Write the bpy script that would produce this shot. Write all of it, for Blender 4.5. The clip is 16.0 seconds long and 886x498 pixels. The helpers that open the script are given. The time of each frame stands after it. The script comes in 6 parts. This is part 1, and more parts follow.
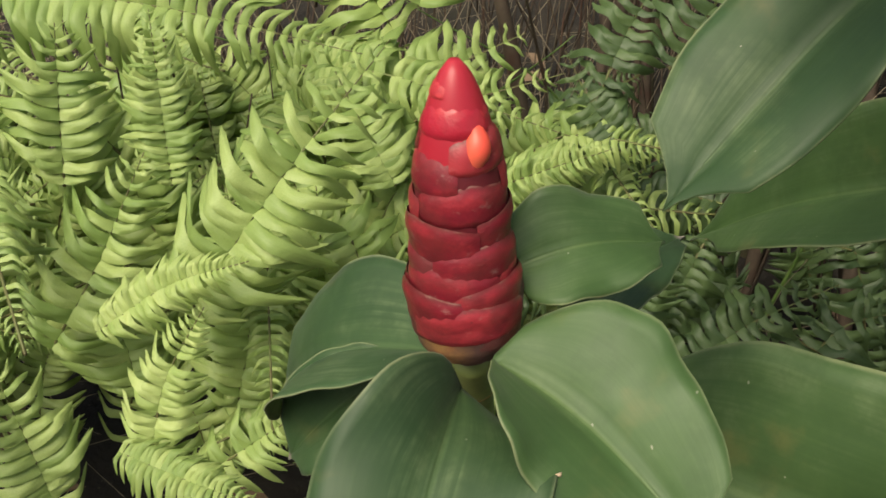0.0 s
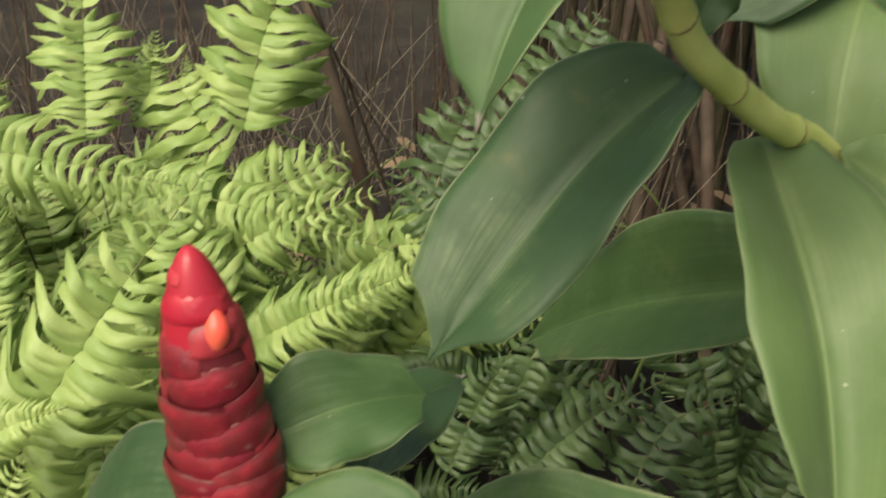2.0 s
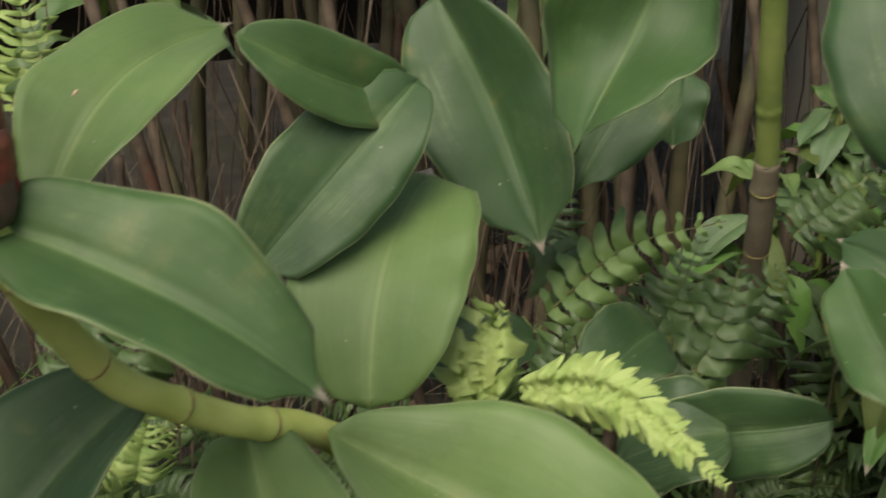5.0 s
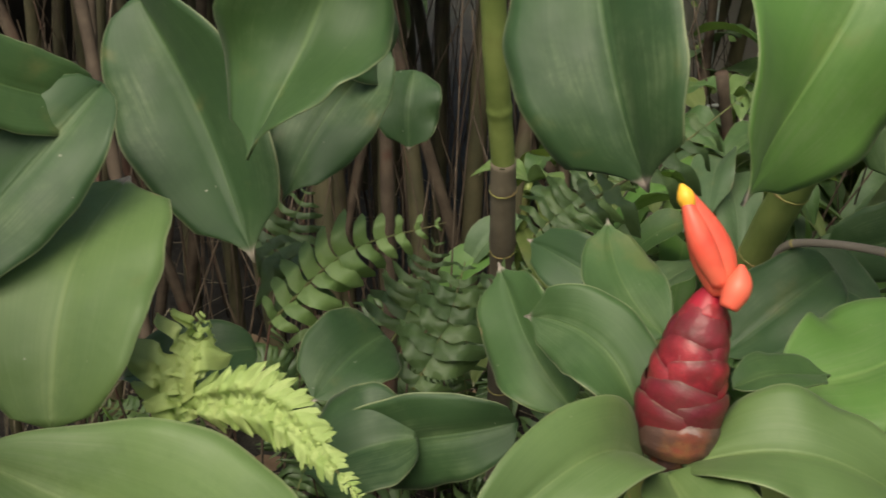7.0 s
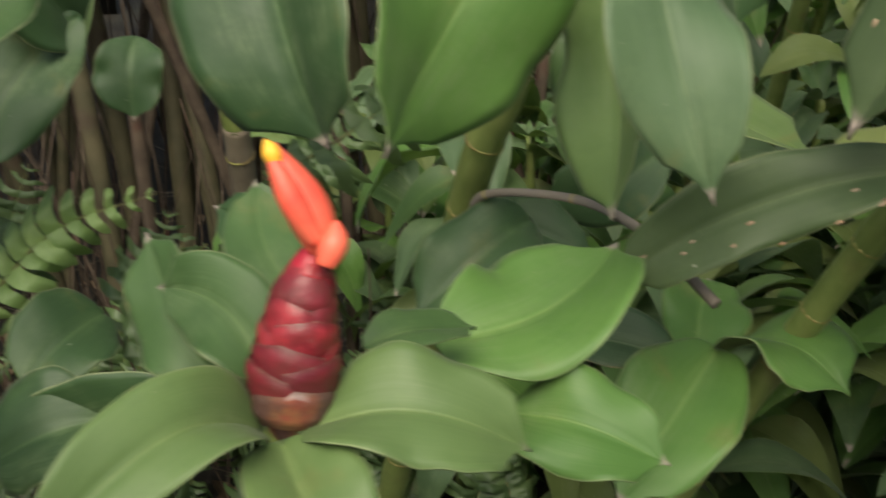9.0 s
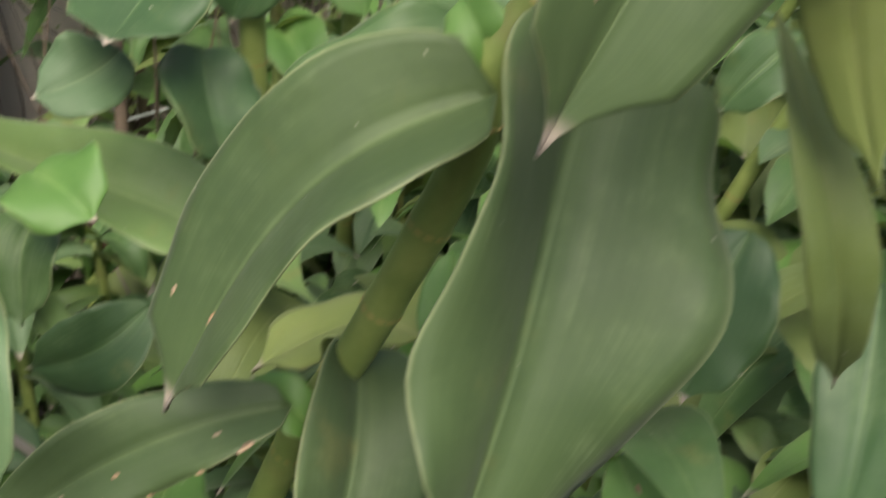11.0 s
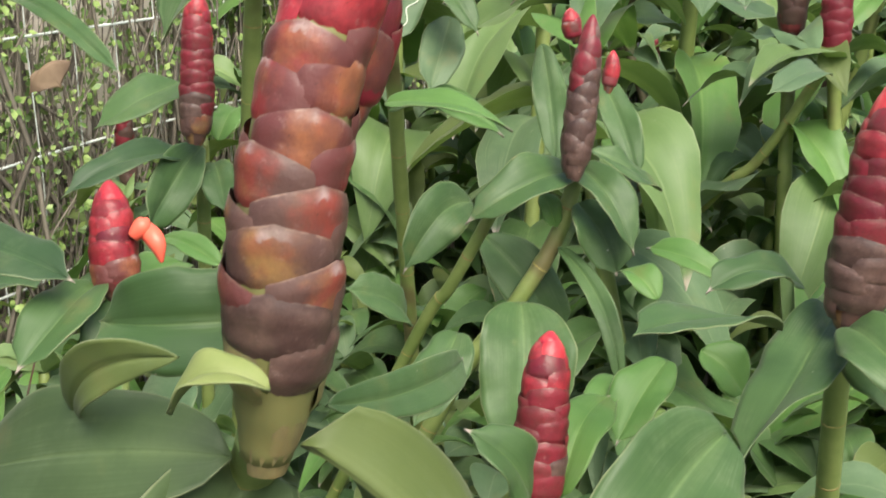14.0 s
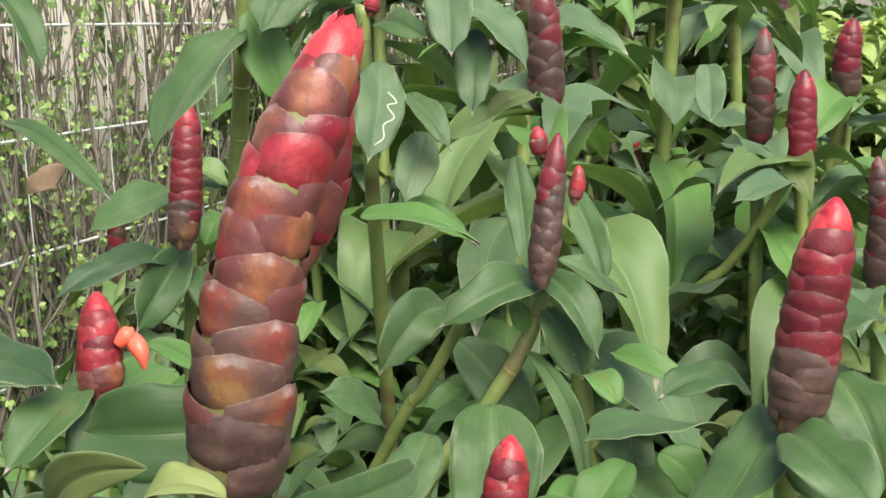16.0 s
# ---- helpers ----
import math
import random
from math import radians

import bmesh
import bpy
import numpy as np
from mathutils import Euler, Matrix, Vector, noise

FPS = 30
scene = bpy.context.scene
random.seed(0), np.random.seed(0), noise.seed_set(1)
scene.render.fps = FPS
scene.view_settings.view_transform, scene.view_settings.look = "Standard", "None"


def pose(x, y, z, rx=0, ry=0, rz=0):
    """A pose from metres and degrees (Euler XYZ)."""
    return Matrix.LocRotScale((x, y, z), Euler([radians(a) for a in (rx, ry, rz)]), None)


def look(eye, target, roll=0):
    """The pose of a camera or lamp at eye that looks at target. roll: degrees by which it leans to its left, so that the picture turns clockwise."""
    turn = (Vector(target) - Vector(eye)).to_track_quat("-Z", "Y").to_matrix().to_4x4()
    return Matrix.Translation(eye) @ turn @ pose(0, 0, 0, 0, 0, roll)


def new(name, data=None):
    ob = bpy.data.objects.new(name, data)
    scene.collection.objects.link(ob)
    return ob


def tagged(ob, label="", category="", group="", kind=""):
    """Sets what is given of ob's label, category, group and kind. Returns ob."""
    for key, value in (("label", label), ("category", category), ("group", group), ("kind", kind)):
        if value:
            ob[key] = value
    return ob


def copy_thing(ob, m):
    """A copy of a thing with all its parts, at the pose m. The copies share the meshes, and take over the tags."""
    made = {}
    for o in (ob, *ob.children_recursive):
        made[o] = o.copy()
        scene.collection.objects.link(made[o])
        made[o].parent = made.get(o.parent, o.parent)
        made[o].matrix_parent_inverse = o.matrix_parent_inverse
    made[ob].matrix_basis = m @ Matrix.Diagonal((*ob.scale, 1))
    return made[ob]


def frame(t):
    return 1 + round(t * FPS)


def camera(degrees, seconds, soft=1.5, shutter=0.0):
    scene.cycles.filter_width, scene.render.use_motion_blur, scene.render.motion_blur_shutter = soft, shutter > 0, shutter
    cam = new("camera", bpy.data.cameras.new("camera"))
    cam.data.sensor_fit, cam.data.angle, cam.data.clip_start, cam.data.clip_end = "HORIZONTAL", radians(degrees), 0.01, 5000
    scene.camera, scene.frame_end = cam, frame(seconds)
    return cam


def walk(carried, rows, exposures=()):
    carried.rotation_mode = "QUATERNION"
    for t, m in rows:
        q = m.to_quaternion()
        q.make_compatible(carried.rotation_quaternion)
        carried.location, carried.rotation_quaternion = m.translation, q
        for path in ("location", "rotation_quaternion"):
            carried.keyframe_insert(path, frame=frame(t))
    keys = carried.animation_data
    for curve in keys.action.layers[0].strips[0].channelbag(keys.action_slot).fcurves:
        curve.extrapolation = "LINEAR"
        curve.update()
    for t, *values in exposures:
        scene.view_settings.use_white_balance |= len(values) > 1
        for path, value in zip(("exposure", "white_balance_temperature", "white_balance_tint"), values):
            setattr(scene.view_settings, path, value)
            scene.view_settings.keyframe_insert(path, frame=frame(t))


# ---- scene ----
cam = camera(40.0, 16.0, soft=1.6, shutter=0.5)
PATH = [
    (0, (-0.0038, -0.0164, 0.8458), (0.0078, 0.8366, 0.3240), 1.27),
    (0.5, (0.0011, -0.0154, 0.8479), (0.0262, 0.8401, 0.3308), 1.33),
    (1, (0.0160, -0.0176, 0.8551), (0.0573, 0.8448, 0.3507), 1.19),
    (1.5, (0.0388, -0.0139, 0.8676), (0.0974, 0.8553, 0.3766), 0.45),
    (2, (0.0604, -0.0085, 0.8881), (0.1413, 0.8661, 0.4101), -0.21),
    (2.5, (0.0809, -0.0032, 0.9167), (0.1886, 0.8727, 0.4464), -0.87),
    (3, (0.0907, 0.0144, 0.9323), (0.2451, 0.8906, 0.4758), -0.47),
    (3.5, (0.1224, 0.0140, 0.9478), (0.2946, 0.8936, 0.5044), -0.72),
    (4, (0.1542, 0.0207, 0.9596), (0.3534, 0.8967, 0.5202), -0.37),
    (4.5, (0.1940, 0.0175, 0.9692), (0.4055, 0.8950, 0.5387), -1.10),
    (5, (0.2218, 0.0062, 0.9804), (0.4602, 0.8814, 0.5594), -0.76),
    (5.2, (0.2357, 0.0070, 0.9877), (0.4833, 0.8773, 0.5619), -0.58),
    (7.3, (0.3300, -0.0126, 0.9738), (0.6889, 0.8204, 0.5526), 0.76),
    (7.5, (0.3340, -0.0135, 0.9718), (0.7034, 0.8144, 0.5498), 0.84),
    (8, (0.3481, -0.0254, 0.9658), (0.7353, 0.8003, 0.5554), 1.10),
    (8.2, (0.3521, -0.0284, 0.9658), (0.7491, 0.7954, 0.5612), 0.98),
    (10.3, (0.5954, -0.0442, 0.9785), (1.0805, 0.6540, 0.4521), -0.78),
    (10.5, (0.6101, -0.0444, 1.0024), (1.1162, 0.6443, 0.4832), -0.22),
    (11, (0.6214, -0.0642, 1.0551), (1.2062, 0.6008, 0.5905), 0.42),
    (11.5, (0.6149, -0.0787, 1.1031), (1.2810, 0.5516, 0.7044), 1.56),
    (12, (0.6233, -0.0733, 1.1339), (1.3457, 0.5159, 0.7720), 1.82),
    (12.5, (0.6324, -0.0902, 1.1706), (1.3821, 0.4778, 0.8311), 0.16),
    (13, (0.6494, -0.1022, 1.2080), (1.4184, 0.4447, 0.8771), -0.17),
    (13.5, (0.6521, -0.1235, 1.2340), (1.4361, 0.4117, 0.9197), -0.45),
    (14, (0.6493, -0.1373, 1.2482), (1.4501, 0.3858, 0.9567), -0.54),
    (14.5, (0.6468, -0.1519, 1.2584), (1.4559, 0.3706, 0.9893), -0.55),
    (15, (0.6443, -0.1614, 1.2678), (1.4581, 0.3622, 1.0155), -0.35),
    (15.5, (0.6311, -0.1746, 1.2714), (1.4482, 0.3534, 1.0401), -0.54),
    (16, (0.6209, -0.1778, 1.2737), (1.4405, 0.3516, 1.0546), -0.23),
]
walk(cam, [(t, look(eye, target, roll)) for t, eye, target, roll in PATH], [(0.0, 0.70, 7400, 6), (2.0, 0.86, 7400, 6), (4.0, 0.60, 7300, 5), (8.0, 0.53, 7200, 4), (10.5, 1.10, 7000, 7), (12.5, 1.34, 6850, 7), (16.0, 1.27, 6600, 5)])

# ---- light: a bright overcast sky with a weak, wide sun ----
world = bpy.data.worlds.new("world")
scene.world = world
world.use_nodes = True
sky = world.node_tree.nodes.new("ShaderNodeTexSky")
sky.sky_type, sky.sun_disc = "NISHITA", False
sky.sun_elevation, sky.sun_rotation = radians(55), radians(217)
sky.dust_density, sky.air_density = 4.0, 1.0
world.node_tree.links.new(sky.outputs[0], world.node_tree.nodes["Background"].inputs[0])
world.node_tree.nodes["Background"].inputs[1].default_value = 0.105
sun = new("sun", bpy.data.lights.new("sun", "SUN"))
sun.data.energy, sun.data.angle, sun.data.color = 2.6, radians(40), (1.0, 0.96, 0.88)
sun.matrix_world = look((0, 0, 6), (0.82, 1.09, 4.05))
scene.view_settings.exposure = 0.0


# ---- materials ----
class Tree:
    """A short hand for node materials."""

    def __init__(self, name):
        self.mat = bpy.data.materials.new(name)
        self.mat.use_nodes = True
        self.nt = self.mat.node_tree
        self.bsdf = self.nt.nodes["Principled BSDF"]
        self.out = self.nt.nodes["Material Output"]

    def node(self, kind, **inputs):
        n = self.nt.nodes.new(kind)
        for key, value in inputs.items():
            self.put(n.inputs[key.replace("_", " ")], value)
        return n

    def put(self, socket, value):
        if isinstance(value, bpy.types.NodeSocket):
            self.nt.links.new(value, socket)
        else:
            socket.default_value = value

    def math(self, op, a, b=0.0, c=0.0):
        n = self.nt.nodes.new("ShaderNodeMath")
        n.operation = op
        for i, v in enumerate((a, b, c)):
            self.put(n.inputs[i], v)
        return n.outputs[0]

    def mix(self, f, a, b, kind="MIX"):
        n = self.nt.nodes.new("ShaderNodeMix")
        n.data_type, n.blend_type = "RGBA", kind
        self.put(n.inputs[0], f)
        self.put(n.inputs[6], a if isinstance(a, bpy.types.NodeSocket) else (*a, 1))
        self.put(n.inputs[7], b if isinstance(b, bpy.types.NodeSocket) else (*b, 1))
        return n.outputs[2]

    def ramp(self, f, lo, hi):
        n = self.nt.nodes.new("ShaderNodeMapRange")
        n.interpolation_type = "SMOOTHSTEP"
        for i, v in enumerate((f, lo, hi, 0.0, 1.0)):
            self.put(n.inputs[i], v)
        return n.outputs[0]

    def noise(self, scale, detail=3.0, vector=None, rough=0.55):
        n = self.nt.nodes.new("ShaderNodeTexNoise")
        n.inputs["Scale"].default_value, n.inputs["Detail"].default_value = scale, detail
        n.inputs["Roughness"].default_value = rough
        self.put(n.inputs["Vector"], vector if vector is not None else self.coord())
        return n.outputs[0]

    def coord(self, which="Object"):
        return self.nt.nodes.new("ShaderNodeTexCoord").outputs[which]

    def random(self):
        return self.nt.nodes.new("ShaderNodeObjectInfo").outputs["Random"]

    def bump(self, height, distance, strength=1.0):
        n = self.node("ShaderNodeBump", Height=height, Distance=distance, Strength=strength)
        self.put(self.bsdf.inputs["Normal"], n.outputs[0])
        return n.outputs[0]

    def set(self, **inputs):
        for key, value in inputs.items():
            self.put(self.bsdf.inputs[key.replace("_", " ")], value)

    def glow_through(self, colour, amount):
        """Lets light through thin leaves."""
        thin = self.node("ShaderNodeBsdfTranslucent")
        self.put(thin.inputs[0], colour)
        m = self.nt.nodes.new("ShaderNodeMixShader")
        m.inputs[0].default_value = amount
        self.nt.links.new(self.bsdf.outputs[0], m.inputs[1])
        self.nt.links.new(thin.outputs[0], m.inputs[2])
        self.nt.links.new(m.outputs[0], self.out.inputs[0])


def leaf_material(name, dark, light, pale, rough=0.42, through_amount=0.16):
    """A waxy ginger leaf: pale midrib and margin, curved parallel veins, dusty bloom, dry tip, stains."""
    t = Tree(name)
    uv = t.node("ShaderNodeSeparateXYZ", Vector=t.coord("UV"))
    u, v = t.math("SUBTRACT", t.math("MULTIPLY", uv.outputs[0], 2.0), 1.0), uv.outputs[1]
    au = t.math("ABSOLUTE", u)
    rnd = t.random()
    wide = t.noise(13.0, 3.0)
    col = t.mix(t.math("ADD", t.math("MULTIPLY", t.ramp(wide, 0.3, 0.7), 0.6), t.math("MULTIPLY", rnd, 0.4)), dark, light)
    bow = t.math("MULTIPLY", u, t.math("MULTIPLY_ADD", v, 3.0, 7.0))
    stretch = t.node("ShaderNodeCombineXYZ", X=t.math("MULTIPLY", bow, 2.4), Y=t.math("MULTIPLY", v, 1.6), Z=t.math("MULTIPLY", rnd, 30.0))
    veins = t.noise(1.0, 4.0, stretch.outputs[0], 0.65)
    fine = t.node("ShaderNodeCombineXYZ", X=t.math("MULTIPLY", bow, 8.0), Y=t.math("MULTIPLY", v, 2.0), Z=t.math("MULTIPLY", rnd, 17.0))
    lines = t.noise(1.0, 2.0, fine.outputs[0])
    col = t.mix(t.math("MULTIPLY", t.ramp(veins, 0.40, 0.82), 0.11), col, pale)
    col = t.mix(t.math("MULTIPLY", t.ramp(lines, 0.5, 0.9), 0.035), col, pale)
    # dusty bloom in soft clouds, drawn out along the veins
    cloud = t.math("MULTIPLY", t.ramp(t.noise(17.0, 5.0, rough=0.7), 0.46, 0.72), t.ramp(veins, 0.25, 0.75))
    col = t.mix(t.math("MULTIPLY", cloud, 0.48), col, (0.17, 0.225, 0.112))
    rib_w = t.math("MULTIPLY_ADD", v, -0.045, 0.068)
    rib = t.math("SUBTRACT", 1.0, t.ramp(au, t.math("MULTIPLY", rib_w, 0.2), rib_w))
    col = t.mix(t.math("MULTIPLY", rib, 0.30), col, pale)
    glow = t.math("MULTIPLY", t.math("SUBTRACT", 1.0, t.ramp(au, 0.03, 0.4)), t.math("SUBTRACT", 1.0, t.ramp(v, 0.12, 0.6)))
    col = t.mix(t.math("MULTIPLY", glow, t.math("MULTIPLY_ADD", veins, 0.36, 0.03)), col, pale)
    col = t.mix(t.math("MULTIPLY", t.ramp(au, 0.965, 0.995), t.math("MULTIPLY_ADD", t.ramp(t.noise(9.0, 2.0), 0.35, 0.6), 0.35, 0.22)), col, (0.32, 0.35, 0.19))
    worn = t.ramp(t.math("MULTIPLY_ADD", t.noise(45.0, 3.0), 0.5, au), 1.30, 1.36)
    col = t.mix(t.math("MULTIPLY", worn, 0.7), col, (0.30, 0.23, 0.12))
    tip = t.ramp(t.math("ADD", v, t.math("MULTIPLY", t.noise(60.0, 3.0), 0.05)), 0.962, 0.998)
    col = t.mix(t.math("MULTIPLY", tip, t.math("MULTIPLY", t.ramp(t.math("FRACT", t.math("MULTIPLY", rnd, 7.3)), 0.3, 0.4), 0.9)), col, (0.38, 0.31, 0.27))
    spots = t.ramp(t.noise(190.0, 1.0), 0.79, 0.82)
    col = t.mix(t.math("MULTIPLY", spots, 0.55), col, (0.45, 0.43, 0.33))
    blot = t.ramp(t.noise(26.0, 4.0), 0.60, 0.75)
    col = t.mix(t.math("MULTIPLY", blot, 0.34), col, (0.17, 0.15, 0.05))
    patch = t.ramp(t.noise(42.0, 5.0, rough=0.72), 0.47, 0.66)
    col = t.mix(t.math("MULTIPLY", patch, 0.40), col, dark)
    t.set(Base_Color=col, Roughness=t.math("MULTIPLY_ADD", t.noise(38.0, 4.0), 0.28, rough - 0.05))
    t.bsdf.inputs["Specular IOR Level"].default_value = 0.45
    t.bsdf.inputs["Sheen Weight"].default_value = 0.05
    h = t.math("ADD", t.math("MULTIPLY", veins, 0.13), t.math("MULTIPLY", lines, 0.04))
    h = t.math("ADD", h, t.math("MULTIPLY", t.noise(22.0, 3.0), 3.2))
    t.bump(t.math("SUBTRACT", h, t.math("MULTIPLY", rib, 0.5)), 0.0013, 0.5)
    t.glow_through(t.mix(0.5, col, (0.20, 0.33, 0.045)), through_amount)
    return t.mat


def plain(name, a, b, scale, rough, bump=0.0, spec=0.4, third=None, detail=4.0):
    t = Tree(name)
    n = t.noise(scale, detail)
    col = t.mix(t.ramp(n, 0.3, 0.7), a, b)
    col = t.mix(t.math("MULTIPLY", t.random(), 0.35), col, b)
    if third:
        col = t.mix(t.ramp(t.noise(scale * 0.37, 3.0), 0.55, 0.7), col, third)
    t.set(Base_Color=col, Roughness=rough)
    t.bsdf.inputs["Specular IOR Level"].default_value = spec
    if bump:
        t.bump(t.noise(scale * 3, 5.0), bump, 0.8)
    return t.mat


def pinna_material(name, a, b, through_amount):
    t = Tree(name)
    uv = t.node("ShaderNodeSeparateXYZ", Vector=t.coord("UV"))
    au = t.math("ABSOLUTE", t.math("SUBTRACT", t.math("MULTIPLY", uv.outputs[0], 2.0), 1.0))
    isl = t.nt.nodes.new("ShaderNodeNewGeometry").outputs["Random Per Island"]
    rnd = t.math("FRACT", t.math("ADD", isl, t.random()))
    col = t.mix(rnd, a, b)
    col = t.mix(t.math("MULTIPLY", t.ramp(t.noise(60.0), 0.35, 0.7), 0.4), col, a)
    rib = t.math("SUBTRACT", 1.0, t.ramp(au, 0.03, 0.14))
    col = t.mix(t.math("MULTIPLY", rib, 0.05), col, (0.12, 0.17, 0.03))
    t.set(Base_Color=col, Roughness=0.5)
    t.bump(t.math("SUBTRACT", t.math("MULTIPLY", t.noise(150.0, 2.0), 0.5), t.math("MULTIPLY", rib, 0.35)), 0.0005, 0.5)
    t.glow_through(t.mix(0.4, col, (0.35, 0.50, 0.05)), through_amount)
    return t.mat


def bract_material(name, main, second, edge, rough, scuff, rim=None):
    """A waxy bract of the cone: colour shifts from bract to bract, worn papery scars at the edge."""
    t = Tree(name)
    uvs = t.node("ShaderNodeSeparateXYZ", Vector=t.coord("UV"))
    v = uvs.outputs[1]
    across = t.math("ABSOLUTE", t.math("SUBTRACT", t.math("MULTIPLY", uvs.outputs[0], 2.0), 1.0))
    rnd = t.random()
    shift = t.node("ShaderNodeCombineXYZ", X=t.math("MULTIPLY", rnd, 9.0), Y=t.math("MULTIPLY", rnd, 31.0), Z=0.0)
    place = t.node("ShaderNodeVectorMath", Vector=t.coord())
    t.put(place.inputs[1], shift.outputs[0])
    spot = place.outputs[0]
    col = t.mix(t.ramp(t.math("ADD", t.math("MULTIPLY", rnd, 0.4), t.math("MULTIPLY", t.noise(1.6, 5.0, spot, 0.65), 0.95)), 0.48, 0.88), main, second)
    swell = t.math("MULTIPLY", t.math("SUBTRACT", 1.0, t.ramp(across, 0.1, 0.75)), t.math("SUBTRACT", 1.0, t.ramp(t.math("ABSOLUTE", t.math("SUBTRACT", v, 0.74)), 0.04, 0.22)))
    col = t.mix(t.math("MULTIPLY", swell, t.math("MULTIPLY_ADD", t.noise(2.0, 4.0, spot), 0.7, 0.1)), col, second)
    if rim:
        col = t.mix(t.ramp(t.math("ADD", across, t.math("MULTIPLY", t.noise(2.5, 4.0, spot), 0.8)), 0.50, 0.98), col, rim)
        paper = t.math("MULTIPLY", t.ramp(t.math("ADD", v, t.math("MULTIPLY", t.noise(5.0, 4.0, spot), 0.35)), 0.97, 1.04), t.math("SUBTRACT", 1.0, t.ramp(t.math("ADD", across, t.math("MULTIPLY", rnd, 0.2)), 0.16, 0.34)))
        col = t.mix(t.math("MULTIPLY", paper, 0.6), col, (0.33, 0.29, 0.28))
    col = t.mix(t.math("MULTIPLY", t.ramp(t.math("ADD", v, t.math("MULTIPLY", t.noise(6.0, 3.0, spot), 0.10)), 0.93, 1.05), 0.75), col, edge)
    thin = t.math("MULTIPLY", t.ramp(v, 0.955, 0.985), t.ramp(t.noise(3.0, 3.0, spot), 0.42, 0.62))
    col = t.mix(t.math("MULTIPLY", thin, 0.45), col, (0.30, 0.20, 0.15))
    col = t.mix(t.math("MULTIPLY", t.ramp(t.noise(3.0, 6.0, spot, 0.7), 0.58, 0.72), scuff), col, (0.34, 0.25, 0.22))
    col = t.mix(t.math("MULTIPLY", t.ramp(t.noise(11.0, 3.0, spot), 0.64, 0.72), 0.5), col, (0.05, 0.02, 0.018))
    col = t.mix(t.math("MULTIPLY", t.ramp(t.noise(1.3, 5.0, spot, 0.65), 0.38, 0.66), 0.62), col, edge)
    t.set(Base_Color=col, Roughness=t.math("MULTIPLY_ADD", t.noise(5.0, 4.0, spot), 0.34, rough - 0.17))
    t.bsdf.inputs["Specular IOR Level"].default_value = 0.36
    t.bsdf.inputs["Subsurface Weight"].default_value = 0.06
    t.bsdf.inputs["Subsurface Radius"].default_value = (0.01, 0.003, 0.002)
    t.bump(t.math("ADD", t.noise(2.2, 3.0, spot), t.math("MULTIPLY", t.noise(14.0, 3.0, spot), 0.06)), 0.0016, 0.4)
    return t.mat


M_leaf = (
    leaf_material("leaf_green", (0.030, 0.071, 0.018), (0.055, 0.114, 0.031), (0.150, 0.225, 0.078), 0.47, 0.20),
    leaf_material("leaf_deep", (0.017, 0.047, 0.014), (0.032, 0.076, 0.022), (0.100, 0.165, 0.060), 0.48, 0.15),
    leaf_material("leaf_fresh", (0.060, 0.146, 0.028), (0.100, 0.208, 0.044), (0.230, 0.340, 0.109), 0.45, 0.26),
    leaf_material("leaf_olive", (0.078, 0.112, 0.027), (0.118, 0.158, 0.042), (0.210, 0.250, 0.091), 0.52, 0.34),
    leaf_material("leaf_glaucous", (0.048, 0.092, 0.039), (0.080, 0.138, 0.060), (0.170, 0.225, 0.114), 0.50, 0.15),
    leaf_material("leaf_yellowed", (0.170, 0.225, 0.059), (0.240, 0.280, 0.091), (0.330, 0.350, 0.146), 0.5, 0.30),
    leaf_material("leaf_pale", (0.080, 0.140, 0.042), (0.125, 0.200, 0.062), (0.250, 0.320, 0.127), 0.46, 0.24),
    leaf_material("leaf_aged", (0.033, 0.060, 0.019), (0.058, 0.094, 0.032), (0.140, 0.195, 0.080), 0.50, 0.22),
)
M_pinna = (
    pinna_material("fern_green", (0.185, 0.280, 0.074), (0.37, 0.46, 0.160), 0.26),
    # darker copy of fern_green: the shade under the ginger is in the colour
    pinna_material("fern_shade_tinted", (0.036, 0.068, 0.024), (0.078, 0.126, 0.042), 0.14),
    pinna_material("fern_young", (0.30, 0.41, 0.12), (0.46, 0.55, 0.21), 0.30),
    pinna_material("fern_middling", (0.12, 0.20, 0.062), (0.20, 0.295, 0.10), 0.22),
)
M_stem = plain("stem_green", (0.115, 0.160, 0.042), (0.20, 0.245, 0.075), 30, 0.45, 0.0006, 0.4, (0.13, 0.115, 0.045))
M_yellow = plain("stem_yellow", (0.32, 0.37, 0.090), (0.46, 0.50, 0.16), 26, 0.45, 0.0006, 0.4, (0.30, 0.24, 0.07))
M_node = plain("node_scar", (0.30, 0.29, 0.09), (0.24, 0.17, 0.07), 60, 0.7, 0.0006)
M_brown = plain("dry_stem", (0.040, 0.029, 0.022), (0.090, 0.068, 0.050), 40, 0.8, 0.001, 0.2, (0.07, 0.035, 0.025))
# brown, darkened copy of stem_green; shade of the back stand lies in its colour
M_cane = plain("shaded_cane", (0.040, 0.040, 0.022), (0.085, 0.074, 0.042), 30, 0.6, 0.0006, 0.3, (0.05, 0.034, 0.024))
M_sheath = plain("dry_sheath", (0.075, 0.062, 0.044), (0.150, 0.125, 0.090), 24, 0.75, 0.0008, 0.25, (0.06, 0.045, 0.038))
M_rachis = plain("rachis", (0.12, 0.15, 0.045), (0.09, 0.075, 0.03), 40, 0.6)
